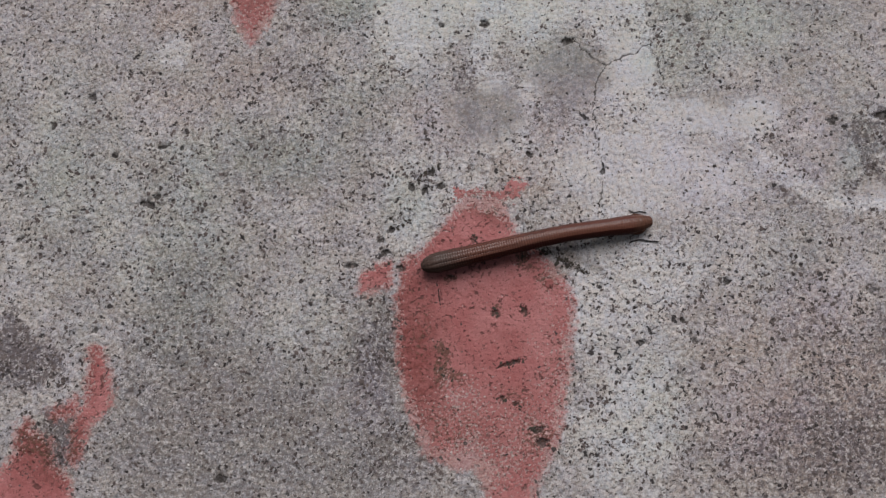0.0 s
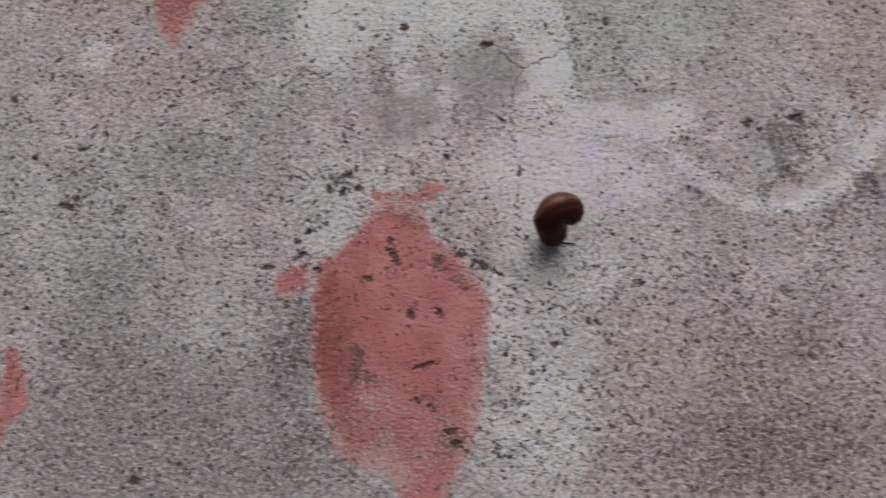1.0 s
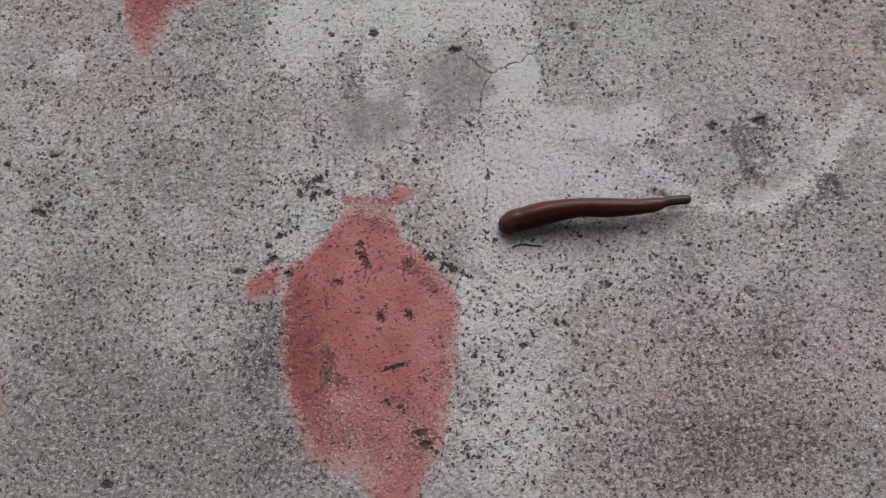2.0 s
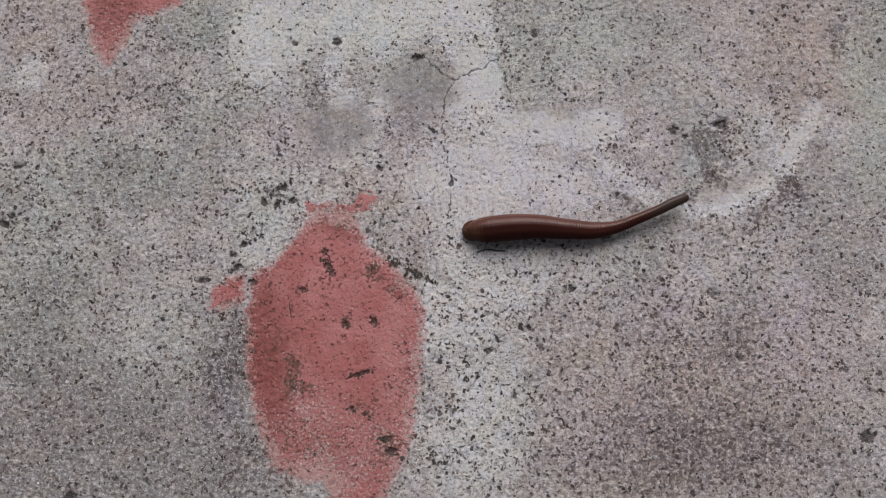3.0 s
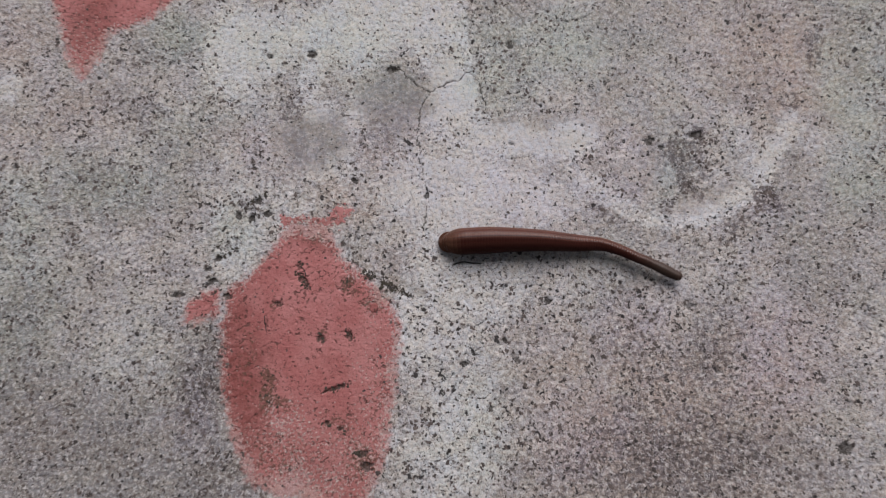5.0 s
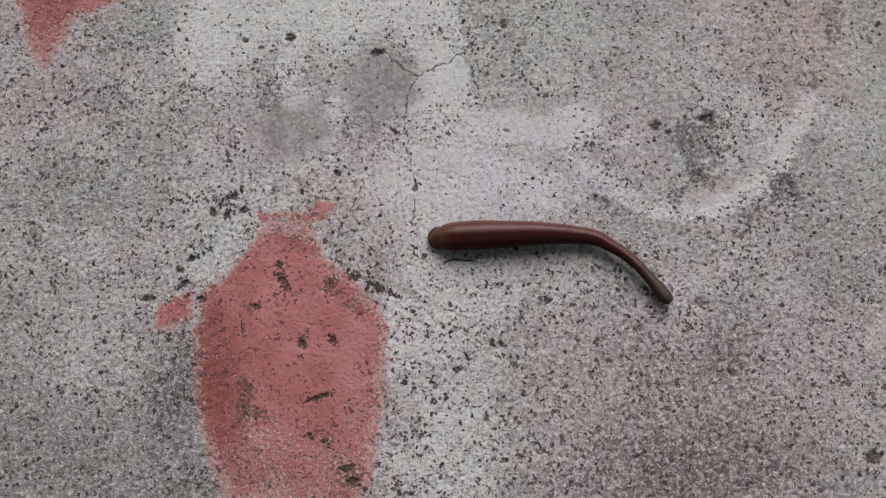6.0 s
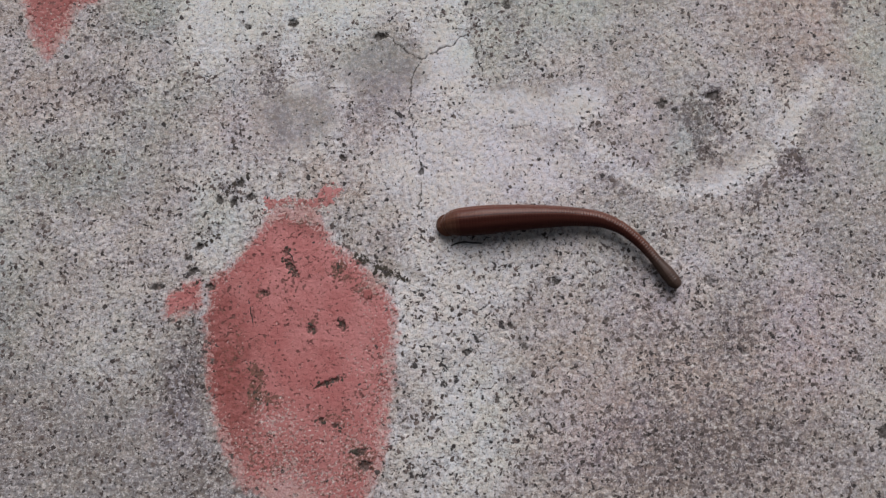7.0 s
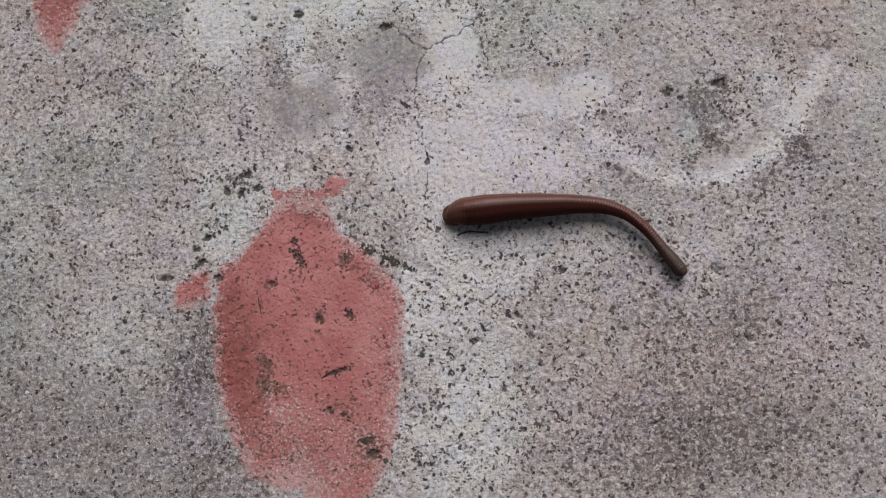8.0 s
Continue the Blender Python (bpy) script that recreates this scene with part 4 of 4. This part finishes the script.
def build_paint(spots, seed, label, rim_wide=2.6, wear=1.0):
    """A thin film of old paint that follows the concrete, scraped through in places."""
    corners = sum(spots, [])
    xs = np.arange(min(c[0] for c in corners) - 4, max(c[0] for c in corners) + 4, 0.14)
    ys = np.arange(min(c[1] for c in corners) - 4, max(c[1] for c in corners) + 4, 0.14)
    gx, gy = np.meshgrid(xs, ys)
    cover = paint_cover(gx, gy, spots, seed)
    worn = stain(gx, gy, WORN, 3.0, 0.7, 41)
    rim = np.clip(1 - cover / rim_wide, 0, 1)
    scrape = fractal(gx, gy, 0.62, seed + 20, 3) + 0.2 * (fractal(gx, gy, 5.0, seed + 30) - 0.5)
    left = scrape - 0.15 - wear * 0.36 * worn - 0.36 * rim
    hole = fractal(gx, gy, 1.15, 14, 2)
    left = np.minimum(left, (hole - 0.10) * 1.2)
    inside = np.minimum(cover + 0.4, left * 6)
    film = 0.07 * np.clip(inside / 0.25, -1, 1)
    solid = (inside > 0)
    keep = solid[:-1, :-1] | solid[1:, 1:] | solid[:-1, 1:] | solid[1:, :-1]
    layers = {"thin": np.clip(0.75 * worn + 0.5 * rim * rim, 0, 1), "pit": pit_depth(gx, gy, ALL_PITS),
              "crust": stain(gx, gy, CRUST, 2.2, 0.7, 47), "dirt": stain(gx, gy, DIRTY_PAINT, 3.0, 0.7, 45)}
    height = ground_height(gx, gy) + film

    def film_mesh(name, mask):
        me, used = sheet(name, xs, ys, height, mask)
        for layer, values in layers.items():
            float_layer(me, layer, values.ravel()[used])
        me.materials.append(PAINT)
        return new(name, me)

    scraps = islands(keep)
    flakes = [scrap for scrap in sorted(scraps, key=len, reverse=True)[1:31] if len(scrap) >= 12]
    loose = np.zeros(keep.shape, bool)
    for scrap in flakes:
        loose[tuple(np.array(scrap).T)] = True
    patch = film_mesh("paint_patch", keep & ~loose)
    for scrap in flakes:
        mask = np.zeros(keep.shape, bool)
        mask[tuple(np.array(scrap).T)] = True
        film_mesh("paint_flake", mask).parent = patch
    return tagged(patch, label, "paint patch", group="paint patches on the concrete")


build_ground()
build_paint(PAINT_MAIN, 71, "large worn red paint patch flaking off concrete")
build_paint(PAINT_NUB, 73, "faded speckled scrap of red paint on concrete", 0.6, 0.15)
build_paint(PAINT_ISLAND, 77, "small faded pinkish-red paint island on concrete", 0.7, 0.2)
build_paint(PAINT_UPPER, 83, "small tapering red paint patch on concrete", 1.8)
build_paint(PAINT_LOWER, 95, "ragged dirty red paint patch with dark stains")


# ---- sand bedded in the concrete ----
def build_sand(name, label, count, seed, low, high, material, crowd):
    """Flat rough grains pressed into the surface, thick or thin on the ground as crowd says."""
    rng = np.random.default_rng(seed)
    x, y = rng.uniform(-150, 105, count * 6), rng.uniform(-66, 66, count * 6)
    pick = np.flatnonzero(rng.random(len(x)) < crowd(x, y))[:count]
    x, y = x[pick], y[pick]
    many, sides = len(x), 9
    size = (low + (high - low) * rng.random(many) ** 3.5) * (1 - 0.45 * stain(x, y, SMOOTH, 2.4, 0.3))
    stretch, turn = rng.uniform(0.35, 1.0, many), rng.uniform(0, math.pi, many)
    a = math.tau * np.arange(sides) / sides + rng.uniform(0, 0.6, (many, sides))
    r = size[:, None] * rng.uniform(0.4, 1.35, (many, sides))
    lx, ly = r * np.cos(a), r * np.sin(a) * stretch[:, None]
    c, s = np.cos(turn)[:, None], np.sin(turn)[:, None]
    px = np.concatenate([x[:, None] + lx * c - ly * s, x[:, None]], 1)
    py = np.concatenate([y[:, None] + lx * s + ly * c, y[:, None]], 1)
    rise = np.concatenate([np.full((many, sides), 0.02), 0.05 + 0.12 * size[:, None]], 1)
    pz = ground_height(px.ravel(), py.ravel()).reshape(px.shape) + rise
    co = np.stack([px, py, pz], -1).reshape(-1, 3) / 1000
    first = (np.arange(many) * (sides + 1))[:, None]
    k = np.arange(sides)[None]
    tris = np.stack([first + k, first + (k + 1) % sides, first + sides + 0 * k], -1).reshape(-1, 3)
    me = bpy.data.meshes.new(name)
    me.from_pydata(co.tolist(), [], tris.tolist())
    me.polygons.foreach_set("use_smooth", np.ones(len(me.polygons), bool))
    me.materials.append(material)
    return tagged(new(name, me), label, "sand", kind="stuff")


def dark_crowd(x, y):
    clump = np.clip(2.2 * (fractal(x, y, 11.0, 91) - 0.28), 0.05, 1) * np.clip(0.15 + 2.8 * (fractal(x, y, 3.4, 95, 3) - 0.4), 0.04, 1)
    painted = np.clip(np.maximum(paint_cover(x, y, PAINT_MAIN, 71), paint_cover(x, y, PAINT_UPPER, 83)), 0, 1)
    dirt = stain(x, y, DARK + DARK_BROAD + DARK_LEFT, 3.0, 0.6, 15)
    return np.clip(clump * (1 - 0.82 * stain(x, y, SMOOTH, 2.4, 0.3)) * (1 - 0.7 * painted) * (0.5 + 0.8 * dirt), 0, 1)


def light_crowd(x, y):
    painted = np.clip(np.maximum(paint_cover(x, y, PAINT_MAIN, 71), paint_cover(x, y, PAINT_UPPER, 83)), 0, 1)
    return 0.6 * (1 - 0.9 * painted) * (pit_depth(x, y, ALL_PITS) < 0.05) * np.clip(0.3 + fractal(x, y, 6.0, 97), 0, 1)


build_sand("dark_sand", "dark sand grains and pores bedded in concrete", 34000, 5, 0.08, 0.62, DARK_SAND, dark_crowd)
build_sand("light_sand", "pale quartz sand grains bedded in concrete", 3500, 6, 0.12, 0.4, LIGHT_SAND, light_crowd)


# ---- small litter ----
def tube_mesh(name, points, radius, sides=7):
    """A thin round thread through points, tapered at both ends."""
    bm = bmesh.new()
    pts = [Vector(p) for p in points]
    rings = []
    for i, p in enumerate(pts):
        along = (pts[min(i + 1, len(pts) - 1)] - pts[max(i - 1, 0)]).normalized()
        side = along.cross(Vector((0, 0, 1))).normalized()
        up = side.cross(along)
        r = radius * (0.35 if i in (0, len(pts) - 1) else 1.0)
        rings.append([bm.verts.new(p + r * (math.cos(a) * side + math.sin(a) * up)) for a in (math.tau * k / sides for k in range(sides))])
    for a, b in zip(rings, rings[1:]):
        for k in range(sides):
            bm.faces.new((a[k], a[(k + 1) % sides], b[(k + 1) % sides], b[k]))
    bm.faces.new(rings[0][::-1])
    bm.faces.new(rings[-1])
    bmesh.ops.recalc_face_normals(bm, faces=bm.faces)
    me = bpy.data.meshes.new(name)
    bm.to_mesh(me)
    bm.free()
    me.polygons.foreach_set("use_smooth", np.ones(len(me.polygons), bool))
    return me


def height_at(x, y):
    return float(ground_height(np.array([float(x)]), np.array([float(y)]))[0])


def fibre(way, radius, label):
    pts = []
    for (ax, ay), (bx, by) in zip(way, way[1:]):
        for k in range(4):
            x, y = ax + (bx - ax) * k / 4, ay + (by - ay) * k / 4
            pts.append((x, y))
    pts.append(way[-1])
    me = tube_mesh("fibre", [(x / 1000, y / 1000, (height_at(x, y) + radius * 1.2) / 1000) for x, y in pts], radius / 1000)
    me.materials.append(FIBRE)
    return tagged(new("fibre", me), label, "fibre", group="fibres on the concrete")


def dirt_crust(x, y, long, wide, turn, count, largest, rng):
    """A scatter of small flattened lumps of dark soil stuck on the ground in one crust."""
    bm = bmesh.new()
    c, s = math.cos(radians(turn)), math.sin(radians(turn))
    for _ in range(count):
        u, v = np.clip(rng.normal(0, 0.7, 2), -1.4, 1.4) * (long, wide)
        px, py = x + u * c - v * s, y + u * s + v * c
        size = 0.8 * largest * (0.3 + 0.7 * rng.random() ** 2.2)
        stretch, spin, seed = rng.uniform(1.0, 2.0), rng.uniform(0, math.pi), rng.uniform(0, 90)
        lump = bmesh.ops.create_icosphere(bm, subdivisions=2, radius=1.0)["verts"]
        z = height_at(px, py) + 0.1 + 0.06 * size
        for vert in lump:
            p = vert.co.copy()
            k = 0.85 + 0.7 * noise.noise(p * 1.6 + Vector((seed, 0, 0))) + 0.5 * noise.noise(p * 4.1 + Vector((0, seed, 0)))
            a, b = p.x * size * stretch * k, p.y * size * k
            vert.co = Vector((px + a * math.cos(spin) - b * math.sin(spin), py + a * math.sin(spin) + b * math.cos(spin), z + p.z * 0.28 * size * k)) / 1000
    me = bpy.data.meshes.new("dirt_crust")
    bm.to_mesh(me)
    bm.free()
    me.materials.append(CRUMB)
    return tagged(new("dirt_crust", me), "crust of small dark olive-brown dirt lumps on the ground", "dirt crust", group="dirt crusts on the ground")


for number, crust in enumerate(CRUSTS):
    dirt_crust(*crust, np.random.default_rng(number + 40))

fibre(HAIR, 0.16, "short black curved hair lying on concrete")
fibre(HAIR_SHORT, 0.13, "tiny dark hair beside the leech's rear end")
fibre(HAIR_PAINT, 0.1, "fine straight dark fibre lying on red paint")
fibre(HAIR_LOOP, 0.11, "thin curled dark fibre on red paint")


def paint_blister(x, y, radius):
    """A low round blister in the paint film."""
    bm = bmesh.new()
    bmesh.ops.create_uvsphere(bm, u_segments=24, v_segments=12, radius=1.0)
    for v in bm.verts:
        dent = 0.45 if math.hypot(v.co.x, v.co.y) < 0.55 else 1.0
        v.co = Vector((v.co.x * radius, v.co.y * radius, v.co.z * 0.16 * dent)) / 1000
    me = bpy.data.meshes.new("paint_blister")
    bm.to_mesh(me)
    bm.free()
    me.polygons.foreach_set("use_smooth", np.ones(len(me.polygons), bool))
    float_layer(me, "dirt", np.full(len(me.vertices), 0.8))
    me.materials.append(PAINT)
    ob = new("paint_blister", me)
    ob.location = (x / 1000, y / 1000, (height_at(x, y) + 0.12) / 1000)
    return tagged(ob, "small round dull red blister in the paint", "paint blister")


paint_blister(*BLISTER, 1.0)


# ---- the leech: rings of overlapping plates, each one rigid ----
RINGS, PLATES = 92, 10


def ring_radius(k):
    """Radius of the plates along the body, rear end 0, head 1, in millimetres."""
    if k < 0.03:
        return 1.3 + 0.55 * k / 0.03
    if k < 0.4:
        return 1.85
    if k < 0.7:
        return 1.85 - 0.85 * (k - 0.4) / 0.3
    return 1.0


def plate_mesh(k, turn):
    """One rounded plate of a body ring; x runs along the body, z to the back."""
    r = ring_radius(k)
    thin = min(max((k - 0.35) / 0.25, 0.0), 1.0)
    half, square, sides = (1.15, 2.0, 16) if k > 0.96 else (1.5 - 0.3 * thin, 3.0, 16)
    bm = bmesh.new()
    rings = []
    for step in (-0.985, -0.9, -0.72, -0.5, -0.32, -0.22, -0.14, -0.07, 0.0, 0.07, 0.14, 0.22, 0.32, 0.5, 0.72, 0.9, 0.985):
        groove = (0.026 + 0.04 * thin) * (1 - 0.7 * min(max((k - 0.86) / 0.1, 0.0), 1.0)) * min(abs(step) * half / 0.27, 1.0) ** 2
        wide = (r - groove) * (1 - abs(step) ** square) ** 0.5
        rings.append([bm.verts.new(Vector((step * half, wide * math.cos(a), wide * math.sin(a))) / 1000)
                      for a in (math.tau * n / sides for n in range(sides))])
    for a, b in zip(rings, rings[1:]):
        for n in range(sides):
            bm.faces.new((a[n], a[(n + 1) % sides], b[(n + 1) % sides], b[n]))
    bm.faces.new(rings[0])
    bm.faces.new(rings[-1][::-1])
    bmesh.ops.recalc_face_normals(bm, faces=bm.faces)
    me = bpy.data.meshes.new("ring_plate")
    bm.to_mesh(me)
    bm.free()
    me.polygons.foreach_set("use_smooth", np.ones(len(me.polygons), bool))
    co = np.empty(len(me.vertices) * 3, np.float32)
    me.vertices.foreach_get("co", co)
    co = co.reshape(-1, 3)
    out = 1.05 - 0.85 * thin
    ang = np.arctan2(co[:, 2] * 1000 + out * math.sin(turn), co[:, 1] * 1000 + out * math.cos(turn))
    # painted light: the +y side keeps the light value, only -y darkens
    float_layer(me, "lit_flank", np.where((np.cos(ang) > 0) & (np.sin(ang) > 0.2), np.maximum(np.sin(ang), 0.95), np.sin(ang)))
    float_layer(me, "head", np.full(len(co), np.clip((k - 0.78) / 0.13, 0, 1)))
    float_layer(me, "tail", np.full(len(co), np.clip((0.075 - k) / 0.03, 0, 1)))
    float_layer(me, "thin", np.full(len(co), thin))
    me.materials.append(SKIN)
    return me


def spline(points, count, gather):
    """count places and radii along a smooth curve through the points; gather above 1 draws them towards the head."""
    p = np.array(points, float)
    d = np.linalg.norm(np.diff(p[:, :3], axis=0), axis=1)[:, None]
    slope = np.diff(p, axis=0) / d
    lean = np.vstack([slope[:1], (slope[:-1] * d[1:] + slope[1:] * d[:-1]) / (d[1:] + d[:-1]), slope[-1:]])
    fine = []
    for i in range(len(p) - 1):
        u = np.linspace(0, 1, 24, endpoint=False)[:, None]
        fine.append(p[i] * (2 * u ** 3 - 3 * u ** 2 + 1) + lean[i] * d[i] * (u ** 3 - 2 * u ** 2 + u)
                    + p[i + 1] * (3 * u ** 2 - 2 * u ** 3) + lean[i + 1] * d[i] * (u ** 3 - u ** 2))
    fine = np.vstack(fine + [p[-1][None]])
    run = np.concatenate([[0], np.cumsum(np.linalg.norm(np.diff(fine[:, :3], axis=0), axis=1))])
    want = run[-1] * (1 - (1 - np.linspace(0, 1, count)) ** gather)
    return np.stack([np.interp(want, run, fine[:, j]) for j in range(4)], 1), run[-1]


def body_rows(t):
    """Pose of every ring at the time t: middle, axes and radius."""
    gather, points = STANCES[t]
    line, _ = spline(points, RINGS, gather)
    smooth, _ = spline(points, 200, 1.0)
    rows = []
    for i in range(RINGS):
        j = int(np.argmin(np.linalg.norm(smooth[:, :3] - line[i, :3], axis=1)))
        along = Vector(smooth[min(j + 4, 199), :3] - smooth[max(j - 4, 0), :3]).normalized()
        # leans to +y, so the painted light side faces the sun
        want = Vector((-0.45, 0.75, 1.0))
        back = (want - want.dot(along) * along).normalized()
        side = back.cross(along)
        rows.append((Vector(line[i, :3]), along, side, back, line[i, 3]))
    return rows


def build_leech():
    leech = tagged(new("leech"), "glossy reddish-brown striped leech clinging to concrete by its rear sucker", "leech")
    times = sorted(STANCES)
    poses = {t: body_rows(t) for t in times}
    moves = []
    for i in range(RINGS):
        k = i / (RINGS - 1)
        r = ring_radius(k)
        for n in range(PLATES):
            turn = math.tau * (n + 0.5) / PLATES
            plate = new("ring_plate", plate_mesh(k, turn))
            plate.parent = leech
            rows = []
            for t in times:
                mid, along, side, back, wide = poses[t][i]
                out = float(min(max(wide - r, 0.04), 1.25 * (1 - (0.98 * max(k - 0.94, 0.0) / 0.06) ** 2) ** 0.5 * r))
                place = (mid + out * (math.cos(turn) * side + math.sin(turn) * back)) / 1000
                rows.append((t, Matrix.Translation(place) @ Matrix((along, side, back)).transposed().to_4x4()))
            moves.append((plate, rows))
    # the rear sucker, a rounded lobe that holds the ground
    bm = bmesh.new()
    bmesh.ops.create_uvsphere(bm, u_segments=32, v_segments=18, radius=1.0)
    for v in bm.verts:
        v.co = Vector((v.co.x * 2.4, v.co.y * 2.35, v.co.z * 1.75)) / 1000
    me = bpy.data.meshes.new("rear_sucker")
    bm.to_mesh(me)
    bm.free()
    me.polygons.foreach_set("use_smooth", np.ones(len(me.polygons), bool))
    co = np.array([v.co for v in me.vertices]) * 1000
    # the lobe takes the same painted shade, low on its -y side
    float_layer(me, "lit_flank", np.sin(np.arctan2(co[:, 2] + 0.6 * co[:, 1], co[:, 1])))
    float_layer(me, "tail", np.ones(len(co)))
    me.materials.append(SKIN)
    sucker = new("rear_sucker", me)
    sucker.parent = leech
    tagged(sucker, "brown rounded rear sucker")
    rows = []
    for t in times:
        mid, along = poses[t][0][:2]
        flat = Vector((along.x, along.y, 0.0)).normalized()
        base = (mid + (0.45 if t > 1.7 else 2.0 if t < 0.3 else 1.0) * flat) / 1000
        rows.append((t, pose(base.x, base.y, 0.0014, 0, 0, math.degrees(math.atan2(flat.y, flat.x)))))
    moves.append((sucker, rows))
    return moves


LEECH_MOVES = build_leech()


def motions():
    for plate, rows in LEECH_MOVES:
        walk(plate, rows)


motions()
